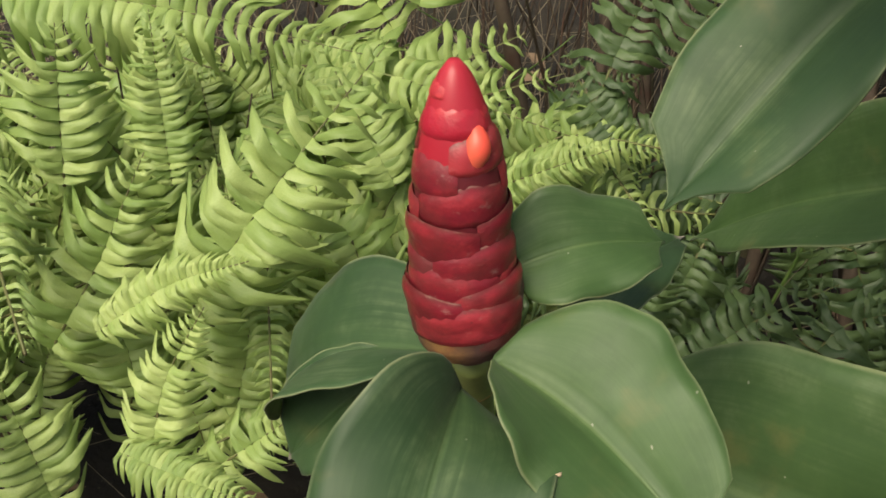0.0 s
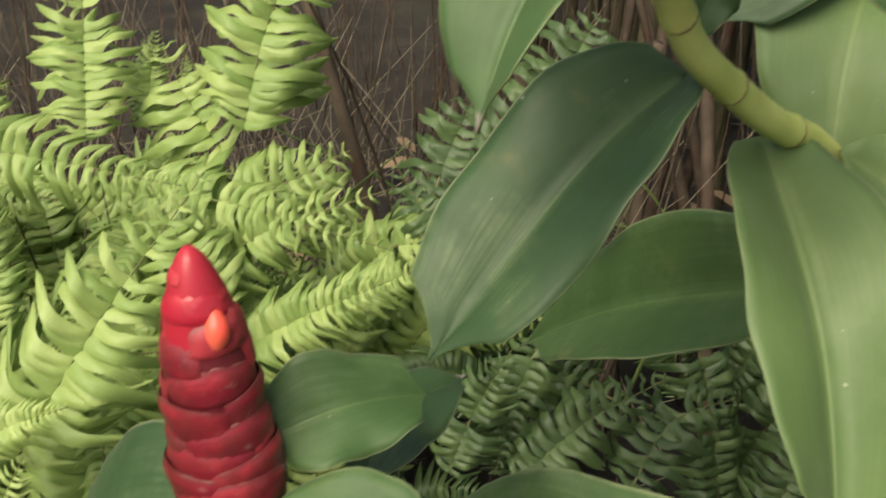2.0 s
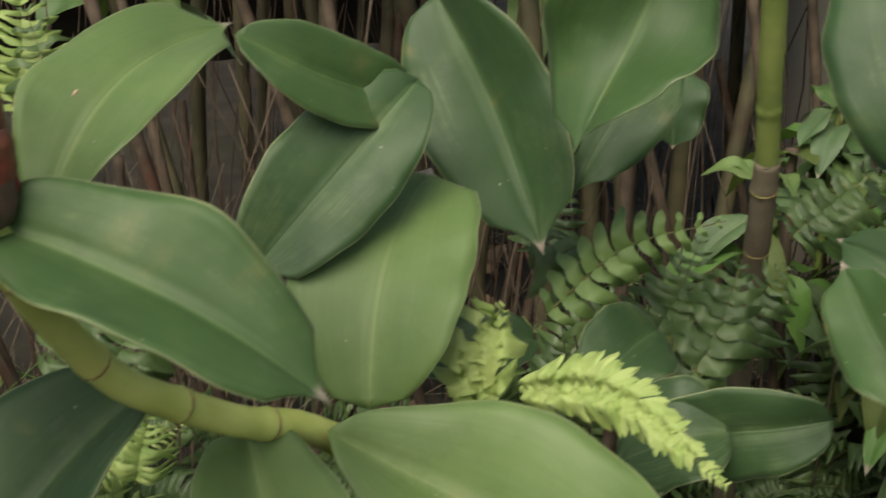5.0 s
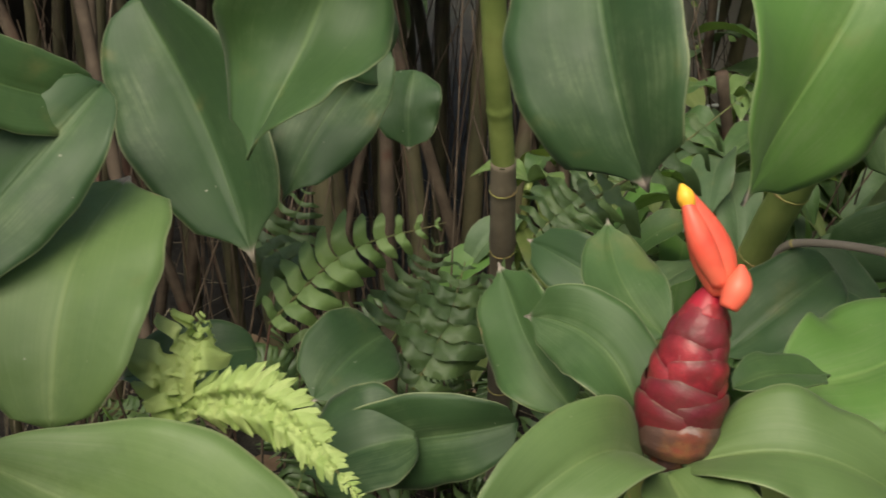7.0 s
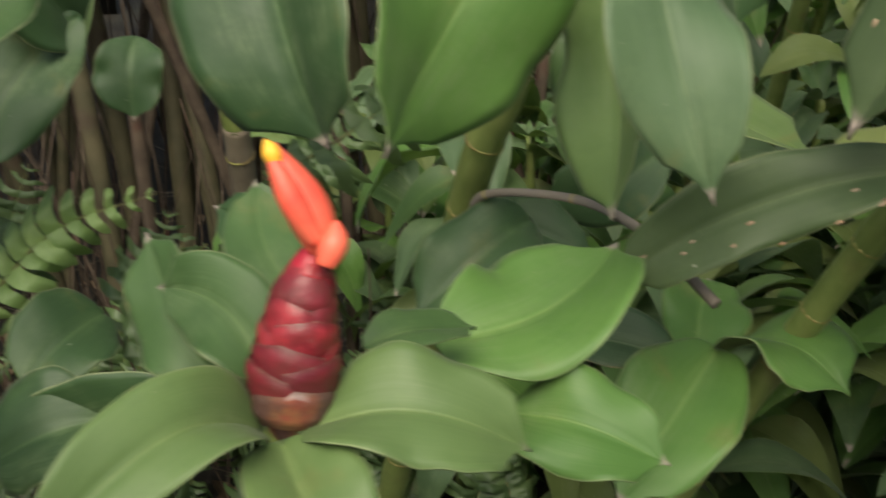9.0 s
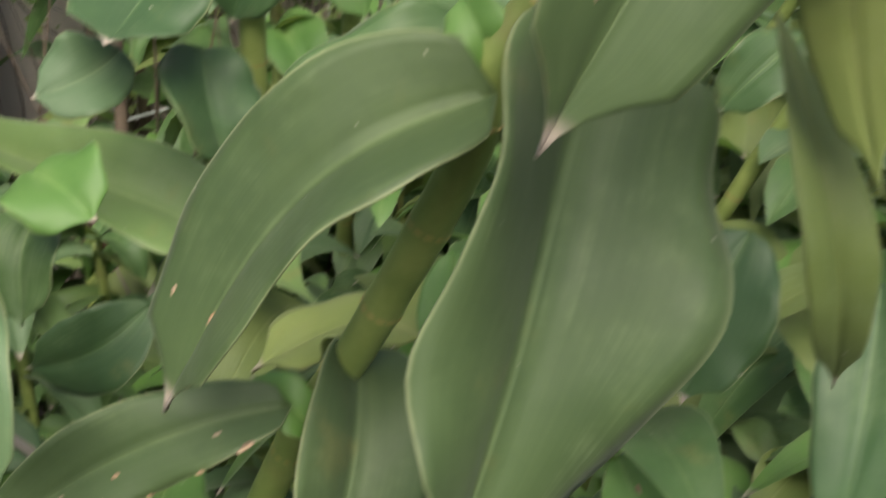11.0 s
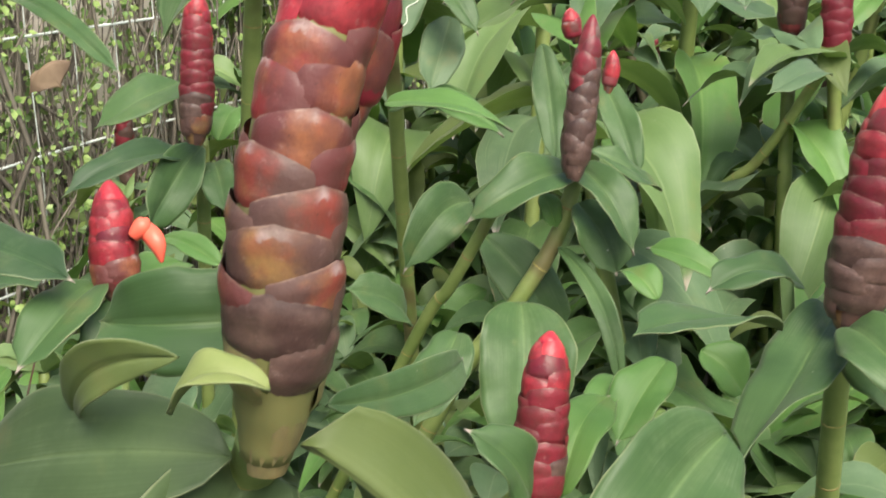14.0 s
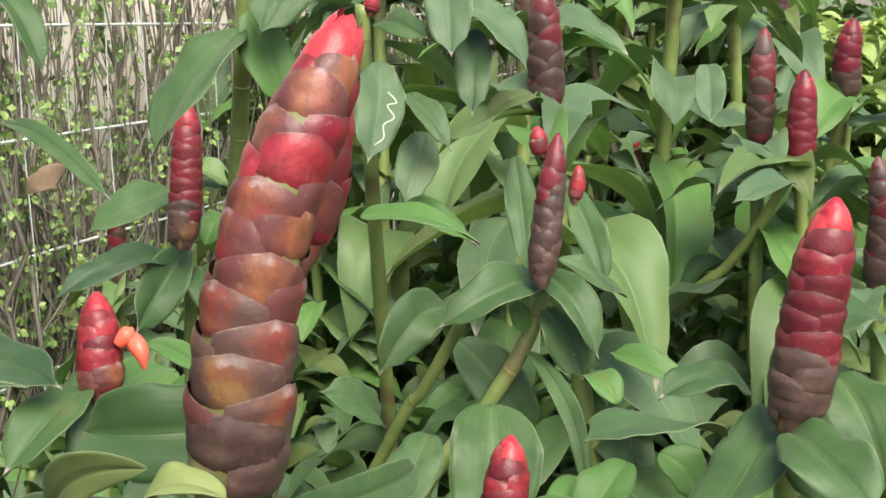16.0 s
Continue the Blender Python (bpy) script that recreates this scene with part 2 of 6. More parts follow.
M_bract = {
    "red": bract_material("bract_red", (0.165, 0.010, 0.020), (0.330, 0.030, 0.040), (0.10, 0.018, 0.018), 0.40, 0.34),
    "dark": bract_material("bract_dark_red", (0.105, 0.009, 0.018), (0.175, 0.016, 0.026), (0.085, 0.024, 0.020), 0.44, 0.32),
    "orange": bract_material("bract_orange", (0.215, 0.022, 0.028), (0.240, 0.090, 0.042), (0.10, 0.036, 0.032), 0.44, 0.30, (0.105, 0.030, 0.028)),
    "ochre": bract_material("bract_ochre", (0.240, 0.132, 0.050), (0.205, 0.042, 0.032), (0.09, 0.048, 0.038), 0.46, 0.30, (0.085, 0.044, 0.038)),
    "brown": bract_material("bract_brown", (0.060, 0.034, 0.029), (0.105, 0.062, 0.051), (0.034, 0.017, 0.015), 0.42, 0.36),
    "tip": bract_material("bract_tip", (0.34, 0.012, 0.030), (0.44, 0.040, 0.048), (0.28, 0.018, 0.030), 0.38, 0.10),
    "green": bract_material("bract_green", (0.16, 0.165, 0.055), (0.19, 0.15, 0.065), (0.10, 0.085, 0.045), 0.5, 0.2),
}
M_petal = plain("petal_orange", (0.66, 0.045, 0.035), (0.76, 0.15, 0.09), 30, 0.4)
M_yellow_petal = plain("petal_yellow", (0.85, 0.50, 0.05), (0.85, 0.38, 0.04), 40, 0.45)
M_small = plain("small_leaf", (0.06, 0.12, 0.025), (0.12, 0.20, 0.05), 30, 0.5)
M_small_pale = plain("small_leaf_pale", (0.14, 0.22, 0.05), (0.24, 0.32, 0.10), 30, 0.5)
M_wire = plain("wire", (0.62, 0.66, 0.63), (0.48, 0.51, 0.48), 50, 0.45)
M_straw = plain("straw", (0.12, 0.095, 0.062), (0.25, 0.21, 0.15), 12, 0.85)
M_twig = plain("twig", (0.070, 0.058, 0.046), (0.20, 0.175, 0.14), 9, 0.9, 0.001)
M_scar = plain("leaf_scar", (0.42, 0.33, 0.23), (0.24, 0.14, 0.08), 90, 0.8)
M_trail = plain("gnawed_skin", (0.42, 0.47, 0.36), (0.52, 0.54, 0.44), 90, 0.7)
# near-black wall colour stands in for the deep shade between the canes
M_shade_wall = plain("shade_dark_wall", (0.018, 0.016, 0.012), (0.042, 0.037, 0.030), 6, 0.95, 0.004, 0.2, (0.03, 0.036, 0.018))
M_dry = plain("dry_leaf", (0.085, 0.052, 0.034), (0.20, 0.14, 0.09), 20, 0.85, 0.001)


def ground_material():
    t = Tree("soil")
    col = t.mix(t.ramp(t.noise(9.0, 6.0), 0.35, 0.7), (0.012, 0.010, 0.008), (0.040, 0.032, 0.024))
    col = t.mix(t.math("MULTIPLY", t.ramp(t.noise(2.0, 4.0), 0.5, 0.7), 0.6), col, (0.026, 0.030, 0.013))
    col = t.mix(t.ramp(t.noise(80.0, 4.0), 0.64, 0.74), col, (0.08, 0.065, 0.05))
    t.set(Base_Color=col, Roughness=0.95)
    t.bump(t.noise(60.0, 8.0, rough=0.7), 0.02, 1.0)
    return t.mat


def wall_material():
    t = Tree("wall_plaster")
    col = t.mix(t.ramp(t.noise(1.4, 5.0), 0.35, 0.7), (0.66, 0.60, 0.52), (0.72, 0.67, 0.60))
    stain = t.node("ShaderNodeMapping", Vector=t.coord(), Scale=(5.0, 5.0, 0.6))
    col = t.mix(t.math("MULTIPLY", t.ramp(t.noise(1.0, 5.0, stain.outputs[0]), 0.55, 0.8), 0.35), col, (0.50, 0.45, 0.39))
    t.set(Base_Color=col, Roughness=0.9)
    t.bump(t.noise(90.0, 5.0), 0.002, 0.6)
    return t.mat


M_soil, M_wall = ground_material(), wall_material()


# ---- builders ----
def mesh_object(name, bm, material, parent=None, label=""):
    me = bpy.data.meshes.new(name)
    bm.to_mesh(me)
    bm.free()
    for m in material if isinstance(material, (list, tuple)) else (material,):
        me.materials.append(m)
    for p in me.polygons:
        p.use_smooth = True
    ob = new(name, me)
    return under(ob, parent, label)


def under(ob, parent, label=""):
    if parent is not None:
        ob.parent = parent
        ob.matrix_parent_inverse = parent.matrix_basis.inverted() if parent.parent is None else (parent.parent.matrix_basis @ parent.matrix_parent_inverse).inverted()
    if label:
        ob["label"] = label
    return ob


def plant(ground, label):
    ob = new("ginger_plant")
    ob.matrix_basis = Matrix.Translation(ground)
    ob.empty_display_size = 0.05
    return tagged(ob, label, "plant", "spiral ginger plants")


def spline(points, n):
    """n + 1 points on a smooth curve through the given ones."""
    ps = [Vector(p) for p in points]
    ps = [2 * ps[0] - ps[1], *ps, 2 * ps[-1] - ps[-2]]
    made, last = [], len(ps) - 3
    for i in range(n + 1):
        s = i / n * last
        k = min(int(s), last - 1)
        f, (a, b, c, d) = s - k, ps[k:k + 4]
        made.append(0.5 * (2 * b + (c - a) * f + (2 * a - 5 * b + 4 * c - d) * f * f + (3 * b - a - 3 * c + d) * f ** 3))
    return made


def tube(bm, pts, radii, sides=8, index=0):
    """A closed tube along the points."""
    rings, side = [], None
    for i, p in enumerate(pts):
        d = (pts[min(i + 1, len(pts) - 1)] - pts[max(i - 1, 0)]).normalized()
        if side is None:
            side = d.orthogonal().normalized()
        side = (side - d * side.dot(d)).normalized()
        up = d.cross(side)
        rings.append([bm.verts.new(p + radii[i] * (math.cos(a) * side + math.sin(a) * up)) for a in (2 * math.pi * j / sides for j in range(sides))])
    for a, b in zip(rings, rings[1:]):
        for j in range(sides):
            bm.faces.new((a[j], a[(j + 1) % sides], b[(j + 1) % sides], b[j])).material_index = index
    for ring in (rings[0][::-1], rings[-1]):
        bm.faces.new(ring).material_index = index


def stem(parent, points, r0, r1, material, rings=True):
    """A jointed cane: swollen nodes every few centimetres, with a scar ring."""
    n = 14 * (len(points) - 1)
    pts = spline(points, n)
    bm = bmesh.new()
    gone, radii, step = 0.0, [], 0.055
    for i, p in enumerate(pts):
        gone += (p - pts[i - 1]).length if i else 0
        f = i / n
        near = abs((gone / step) % 1.0 - 0.5) * 2
        radii.append((r0 + (r1 - r0) * f) * (0.97 + 0.10 * max(0.0, 1 - near * 5)))
    tube(bm, pts, radii, 12)
    ob = mesh_object("stem", bm, material, parent)
    if not rings:
        return ob
    gone, due = 0.0, step * 0.5
    for i in range(1, len(pts)):
        gone += (pts[i] - pts[i - 1]).length
        if gone > due and i < len(pts) - 1:
            due += step
            d = (pts[i + 1] - pts[i]).normalized()
            bm = bmesh.new()
            tilt = d.orthogonal().normalized() * random.uniform(-0.25, 0.25)
            e = (d + tilt).normalized() * 0.0009
            tube(bm, [pts[i] - e, pts[i], pts[i] + e], [radii[i] * 1.005, radii[i] * 1.035, radii[i] * 1.005], 12)
            mesh_object("node_ring", bm, M_node, ob)
    return ob


NU, NV = 12, 28


def blade(v, pointed=False, shape=(0.94, 0.54)):
    """Half width of a ginger leaf at v from base to tip, 1 at the widest. shape: where the belly sits, and how blunt the ends are."""
    if pointed:
        return math.sin(math.pi * v ** 0.78) ** 0.80 * (1 - 0.25 * v ** 6)
    body = max(0.0, math.sin(math.pi * v ** shape[0])) ** shape[1]
    if v > 0.86:
        x = (v - 0.86) / 0.14
        body *= (1 - x) * (1 - 0.45 * x) + 0.02 * x
    return body


def leaf_bmesh(base, tip, width, normal, arch, fold, seed, nu=NU, nv=NV, pointed=False, sway=None, twist=None, shape=(0.94, 0.54)):
    """A blade between base and tip, arched along normal. fold: how far the halves rise, or the angle of each half about the midrib."""
    rnd = random.Random(seed)
    base, tip, n0 = Vector(base), Vector(tip), Vector(normal).normalized()
    axis = tip - base
    length = axis.length
    known = twist is not None
    wave, phase, ripple = rnd.uniform(0.06, 0.17) * (1.7 if pointed else 0.8 if known else 1.0), rnd.uniform(0, 6), rnd.uniform(0.7, 1.3)
    turn = rnd.uniform(-0.16, 0.16)
    dent, beat = rnd.uniform(0.03, 0.075) * (0.6 if known else 1.0), rnd.uniform(6, 12)
    crimp, beat2 = rnd.uniform(0.01, 0.045), rnd.uniform(17, 27)
    lop = 0.0 if known else rnd.uniform(-0.07, 0.07)
    drift = rnd.uniform(-0.035, 0.035) * length
    lip = rnd.uniform(-0.25, 0.10)
    if known:
        turn, drift = twist, 0.0
    d0 = axis.normalized()
    n0 = (n0 - d0 * n0.dot(d0)).normalized()
    mid = base + axis * 0.45 + n0 * length * arch * 2 + d0.cross(n0) * length * (sway or 0.0) * 2
    bm = bmesh.new()
    uv = bm.loops.layers.uv.new("UVMap")
    rows, coords = [], {}
    for i in range(nv + 1):
        v = i / nv
        c = base * (1 - v) ** 2 + mid * 2 * v * (1 - v) + tip * v * v
        d = ((mid - base) * (1 - v) + (tip - mid) * v).normalized()
        side = d.cross(n0).normalized()
        side = (Matrix.Rotation(turn * (v - 0.3) * 2, 3, d) @ side).normalized()
        up = side.cross(d).normalized()
        c = c + side * drift * math.sin(math.pi * v) + up * (0.012 * length * math.sin(phase + v * 7))
        half = max(blade(v, pointed, shape), 0.035 if i < nv else 0.008) * width / 2
        row = []
        for j in range(nu + 1):
            u = j / nu * 2 - 1
            au = abs(u)
            far = 1.3 if u > 0 else 0.0
            reach = 1.0
            if isinstance(fold, tuple):
                angle = fold[1 if u > 0 else 0] * (1 - 0.35 * v)
                reach, rise = math.cos(angle), half * math.sin(angle) * (1.35 * au - 0.35 * au * au)
            elif fold > 0:
                rise = fold * half * (0.75 * au - 0.36 * au * au) * (1 - 0.35 * v)
            else:
                rise = fold * half * (0.85 * au ** 1.25 * math.sin(math.pi * min(1.0, 0.15 + v)) ** 0.5 if v < 0.85 else 0.3 * au)
            edge = wave * half * au ** 2 * math.sin(phase + v * 9 * ripple + far) * 1.6
            edge += crimp * half * au ** 3 * math.sin(beat2 * v + phase * 2 + far * 2) + lip * half * max(0.0, au - 0.7) * math.sin(phase * 3 + v * 5 + far)
            wide = reach * (1 + dent * math.sin(beat * v + phase + far * 1.7) * math.sin(math.pi * v) + lop * (1 if u > 0 else -1) + 0.012 * math.sin(beat2 * 1.4 * v + far))
            p = c + side * (u * half * wide) + up * (rise + edge - 0.0012 * max(0.0, 1 - au * 7))
            vert = bm.verts.new(p)
            coords[vert] = (j / nu, v)
            row.append(vert)
        rows.append(row)
    for a, b in zip(rows, rows[1:]):
        for j in range(nu):
            f = bm.faces.new((a[j], a[j + 1], b[j + 1], b[j]))
            for loop in f.loops:
                loop[uv].uv = coords[loop.vert]
    return bm


leaf_count = 0


def scars(blade_ob, places):
    """Dry pale scars eaten into a leaf: across, along and size of each."""
    vs = blade_ob.data.vertices
    for u, v, size in places:
        j, i = round(u * NU), round(v * NV)
        a, b, c = (vs[k].co for k in (i * (NU + 1) + j, min(i + 1, NV) * (NU + 1) + j, i * (NU + 1) + min(j + 1, NU)))
        d, e = (b - a).normalized(), (c - a).normalized()
        n = d.cross(e).normalized()
        r = random.Random(int(u * 100 + v * 10000))
        bm = bmesh.new()
        ring = [bm.verts.new(a + (d * math.cos(t) * r.uniform(0.8, 1.3) + e * math.sin(t) * r.uniform(0.25, 0.6)) * size) for t in (k * 0.785 for k in range(8))]
        top = bmesh.ops.extrude_face_region(bm, geom=[bm.faces.new(ring)])
        bmesh.ops.translate(bm, verts=[g for g in top["geom"] if isinstance(g, bmesh.types.BMVert)], vec=n * 0.0008)
        bmesh.ops.translate(bm, verts=bm.verts, vec=-n * 0.0004)
        mesh_object("scar", bm, M_scar, blade_ob, "dry pale scar")


def trail(blade_ob, places):
    """A pale winding trail gnawed under the skin of a leaf."""
    vs = blade_ob.data.vertices
    pts = []
    for u, v in places:
        k = round(v * NV) * (NU + 1) + round(u * NU)
        pts.append(vs[k].co + vs[k].normal * 0.0009)
    bm = bmesh.new()
    fine = spline(pts, 40)
    tube(bm, fine, [0.0007] * len(fine), 5)
    mesh_object("gnawed_trail", bm, M_trail, blade_ob, "pale winding trail")


def leaf(parent, base, tip, width, normal, arch=0.12, fold=0.25, tone=0, sway=None, twist=None, shape=(0.94, 0.54)):
    """One blade with its thickness."""
    global leaf_count
    leaf_count += 1
    bm = leaf_bmesh(base, tip, width, normal, arch, fold, leaf_count, NU, NV, False, sway, twist, shape)
    ob = mesh_object("leaf", bm, [M_leaf[tone], M_leaf[5 if tone == 5 else 3]], parent)
    thick = ob.modifiers.new("thickness", "SOLIDIFY")
    thick.thickness, thick.offset, thick.material_offset = 0.0007, 0.0, 1
    return ob


FORMS = {  # half angle, fall of the upper edge towards the sides, its power, lift of the edge, swell below it
    "flat": (78, 0.30, 1.7, 0.034, 0.048),
    "puffy": (74, 0.36, 1.7, 0.036, 0.060),
    "scale": (64, 0.44, 1.7, 0.070, 0.060),
    "foot": (80, 0.26, 1.8, 0.400, 0.020),
}


def make_bract(taper, form):
    """One overlapping scale of a cone, for a cone of radius 1; taper narrows it to the top."""
    bm = bmesh.new()
    uv = bm.loops.layers.uv.new("UVMap")
    nu, nv, coords, rows = 12, 9, {}, []
    angle, fall, power, lift, swell = FORMS[form]
    for i in range(nv + 1):
        v = i / nv
        row = []
        for j in range(nu + 1):
            u = j / nu * 2 - 1
            top = 1.0 - fall * abs(u) ** power + 0.05 * max(0.0, 1 - abs(u) * 5)
            z = -0.35 + v * (top + 0.35)
            a = u * radians(angle)
            r = (1.0 - taper * max(z, 0.0) ** 1.5) * (1.0 + 0.5 * min(z, 0.0)) * (0.985 - lift + lift * v ** 0.8 - 0.030 * v ** 12) + swell * math.exp(-((v - 0.76) / 0.20) ** 2) * (1 - abs(u) ** 2.5)
            if abs(u) > 0.9:
                r -= 0.04
            vert = bm.verts.new((r * math.cos(a), r * math.sin(a), z))
            coords[vert] = (j / nu, v)
            row.append(vert)
        rows.append(row)
    for a, b in zip(rows, rows[1:]):
        for j in range(nu):
            f = bm.faces.new((a[j], a[j + 1], b[j + 1], b[j]))
            for loop in f.loops:
                loop[uv].uv = coords[loop.vert]
    me = bpy.data.meshes.new("bract")
    bm.to_mesh(me)
    bm.free()
    for p in me.polygons:
        p.use_smooth = True
    return me


bract_cache = {}


def bract_mesh(taper, tone, form):
    key = (min(round(taper * 10), 8), tone, form)
    if key not in bract_cache:
        me = make_bract(key[0] / 10, form)
        me.materials.append(M_bract[tone])
        bract_cache[key] = me
    return bract_cache[key]


def girth(s, thin=0.16, neck=0.0):
    """Radius of a cone at s from foot to tip."""
    foot = 0.74 + 0.26 * math.sin(min(1.0, s / 0.20) * math.pi / 2)
    if neck:
        foot *= 0.88 + 0.12 * min(1.0, s / 0.2)
        foot *= 0.72 + 0.28 * min(1.0, max(0.0, (s - neck * 0.3) / neck))
    slim = 1.0 - thin * max(0.0, (s - 0.28) / 0.72)
    return foot * slim * (1.0 if s < 0.68 else max(0.0, 1 - ((s - 0.68) / 0.325) ** 2.0) ** 0.62 + 0.03)


def tone_of(style, s, rnd):
    """The colour of a bract at s from foot to tip."""
    if s > 0.84 and style not in ("husk", "flower"):
        return "tip"
    if style == "red":
        return rnd.choice(("ochre", "orange", "ochre")) if s < 0.15 else "orange" if s < 0.26 and rnd.random() < 0.4 else "dark" if rnd.random() < 0.12 else "red"
    if style == "flower":
        return rnd.choice(("ochre", "brown", "ochre")) if s < 0.16 else "dark" if s < 0.4 or rnd.random() < 0.4 else "red"
    if style == "dark":
        return "ochre" if s < 0.10 else rnd.choice(("brown", "dark", "brown")) if s < 0.27 else "dark" if s < 0.62 or rnd.random() < 0.4 else "red"
    if style == "aged":
        s2 = s + rnd.uniform(-0.025, 0.025)
        return "green" if s2 < 0.165 else "brown" if s2 < 0.265 else rnd.choice(("ochre", "orange", "ochre")) if s2 < 0.42 else "orange" if s2 < 0.60 else rnd.choice(("orange", "red", "red"))
    if style == "husk":
        s2 = s + rnd.uniform(-0.08, 0.08)
        return "brown" if s2 < 0.5 or rnd.random() < 0.3 else "dark"
    s2 = s + rnd.uniform(-0.08, 0.08)
    return rnd.choice(("brown", "ochre")) if s2 < 0.14 else rnd.choice(("orange", "dark", "orange")) if s2 < 0.4 else rnd.choice(("red", "orange", "dark"))


cone_count = 0


def cone(parent, points, radius, n, style, joined=False):
    """A flower head: a core covered with overlapping bracts in a spiral."""
    global cone_count
    cone_count += 1
    rnd = random.Random(cone_count)
    m, thin = 40, {"aged": 0.36, "red": 0.32, "flower": 0.42, "husk": 0.24}.get(style, 0.20)
    neck = 0.17 if style == "aged" else 0.0
    form = {"red": "flat", "dark": "flat", "aged": "puffy", "flower": "puffy", "old": "puffy"}.get(style, "scale")
    tall = {"puffy": 4.0, "flat": 3.3}.get(form, 3.6)
    pts = spline(points, m)
    bm = bmesh.new()
    tube(bm, pts, [radius * girth(i / m, thin, neck) * (0.97 if i / m < neck * 0.7 else 0.89) * (1.0 if neck else min(1.0, 0.62 + i * 0.12)) for i in range(m + 1)], 14)
    if joined:
        order = list(M_bract)
        for f in bm.faces:
            f.material_index = order.index("dark")
    else:
        for k, f in enumerate(bm.faces):
            f.material_index = 1 if k > 14 * 31 else 0
        core = mesh_object("cone", bm, [M_bract["green" if style == "aged" else "brown" if style in ("husk", "old", "flower") else "dark"], M_bract["dark" if style == "husk" else "tip"]], parent)
    length = sum((b - a).length for a, b in zip(pts, pts[1:]))
    for i in range(0 if neck else -3, n):
        s = (i + 0.3) / (n + 1.2)
        if s < neck * 0.8 and i % 3 != 1:
            continue
        k = min(int(max(s, 0.0) * m), m - 1)
        p, d = pts[k], (pts[min(k + 1, m)] - pts[max(k - 1, 0)]).normalized()
        p = p + d * (min(s, 0.0) * length * 0.15)
        s = max(s, 0.005)
        r = radius * girth(s, thin, neck) * rnd.uniform(0.985, 1.02)
        h = length / n * (tall if n > 12 else 2.6) * rnd.uniform(0.92, 1.08) * (1.5 if s < neck * 0.8 else 1.0)
        h = min(h, (1.0 - s) * length * 0.9)
        taper = max(0.0, 1 - girth(min(s + h / length, 1), thin) / girth(s, thin)) if s > 0.35 else 0.0
        q = d.to_track_quat("Z", "X").to_matrix().to_4x4()
        me = bract_mesh(taper, tone_of(style, s, rnd), "foot" if i < 2 and not neck else form)
        place = Matrix.Translation(p) @ q @ Matrix.Rotation(i * radians(137.5) + rnd.uniform(-0.16, 0.16), 4, "Z") @ Matrix.Rotation(rnd.uniform(-0.012, 0.016), 4, "Y") @ Matrix.Diagonal((r, r, h, 1))
        if joined:
            start = len(bm.verts)
            bm.from_mesh(me)
            bm.verts.ensure_lookup_table()
            fresh = bm.verts[start:]
            bmesh.ops.transform(bm, matrix=place, verts=fresh)
            index = order.index(me.materials[0].name.replace("bract_", "").replace("dark_red", "dark"))
            for f in {f for v in fresh for f in v.link_faces}:
                f.material_index = index
        else:
            ob = new("bract", me)
            under(ob, core)
            ob.matrix_basis = place
    if joined:
        core = mesh_object("cone", bm, [M_bract[k] for k in order], parent)
    return core


def petal_tube(parent, points, radius, material, name="flower"):
    pts = spline(points, 16)
    bm = bmesh.new()
    tube(bm, pts, [radius * (0.70 + 0.45 * math.sin(math.pi * i / 16)) * (1 - 0.72 * (i / 16) ** 3) for i in range(17)], 12)
    return mesh_object(name, bm, material, parent)


# fern kinds: material, half width and spacing of the leaflets, waviness, how far they stand up and forward
# kinds 1 and 5 take the leaflets tinted dark for shade
FERNS = ((0, 0.100, 0.210, 0.050, 0.0), (1, 0.110, 0.25, 0.06, 0.0), (2, 0.108, 0.22, 0.050, 0.0), (2, 0.230, 0.20, 0.16, 0.40), (3, 0.215, 0.48, 0.06, 0.02), (1, 0.185, 0.46, 0.07, 0.05))


def make_pinna(kind, seed):
    """A sickle-shaped leaflet of length 1 along +x, wavy, curling down at its tip."""
    rnd = random.Random(seed)
    bm = bmesh.new()
    uv = bm.loops.layers.uv.new("UVMap")
    n, rows, coords = 9, [], {}
    material, girth_half, _, wavy, _ = FERNS[kind]
    twist, beat = rnd.uniform(0.25, 0.8) * rnd.choice((-1, 1)), rnd.uniform(3.2, 5.5)
    sick, droop, wav = rnd.uniform(0.20, 0.58), rnd.uniform(0.35, 0.95), wavy * rnd.uniform(0.6, 1.4)
    for i in range(n + 1):
        s = i / n
        half = girth_half * math.sqrt(max(0.0, 1 - s ** 6)) * (1.0 + 0.45 * s * (1 - s) - 0.14 * s) + 0.006
        y0 = sick * s * s - 0.06 * math.sin(s * 3.1)
        z0 = 0.24 * math.sin(s * 2.6) - droop * s ** 2.4
        row = []
        for u in (-1, -0.5, 0, 0.5, 1):
            ear = 0.05 * max(0.0, 1 - s * 6) if u > 0.9 else 0.0
            tw = twist * s * math.sin(s * beat)
            vert = bm.verts.new((s, y0 + u * (half + ear) * math.cos(tw), z0 + u * half * math.sin(tw) - 0.04 * u * u + wav * u * math.sin(s * 11 + u * 1.4)))
            coords[vert] = ((u + 1) / 2, s)
            row.append(vert)
        rows.append(row)
    for a, b in zip(rows, rows[1:]):
        for j in range(4):
            f = bm.faces.new((a[j], b[j], b[j + 1], a[j + 1]))
            for loop in f.loops:
                loop[uv].uv = coords[loop.vert]
    me = bpy.data.meshes.new("pinna")
    bm.to_mesh(me)
    bm.free()
    me.materials.append(M_pinna[material])
    for p in me.polygons:
        p.use_smooth = True
    return me


PINNAE = [[make_pinna(kind, 10 * kind + k) for k in range(8)] for kind in range(len(FERNS))]
frond_count = 0


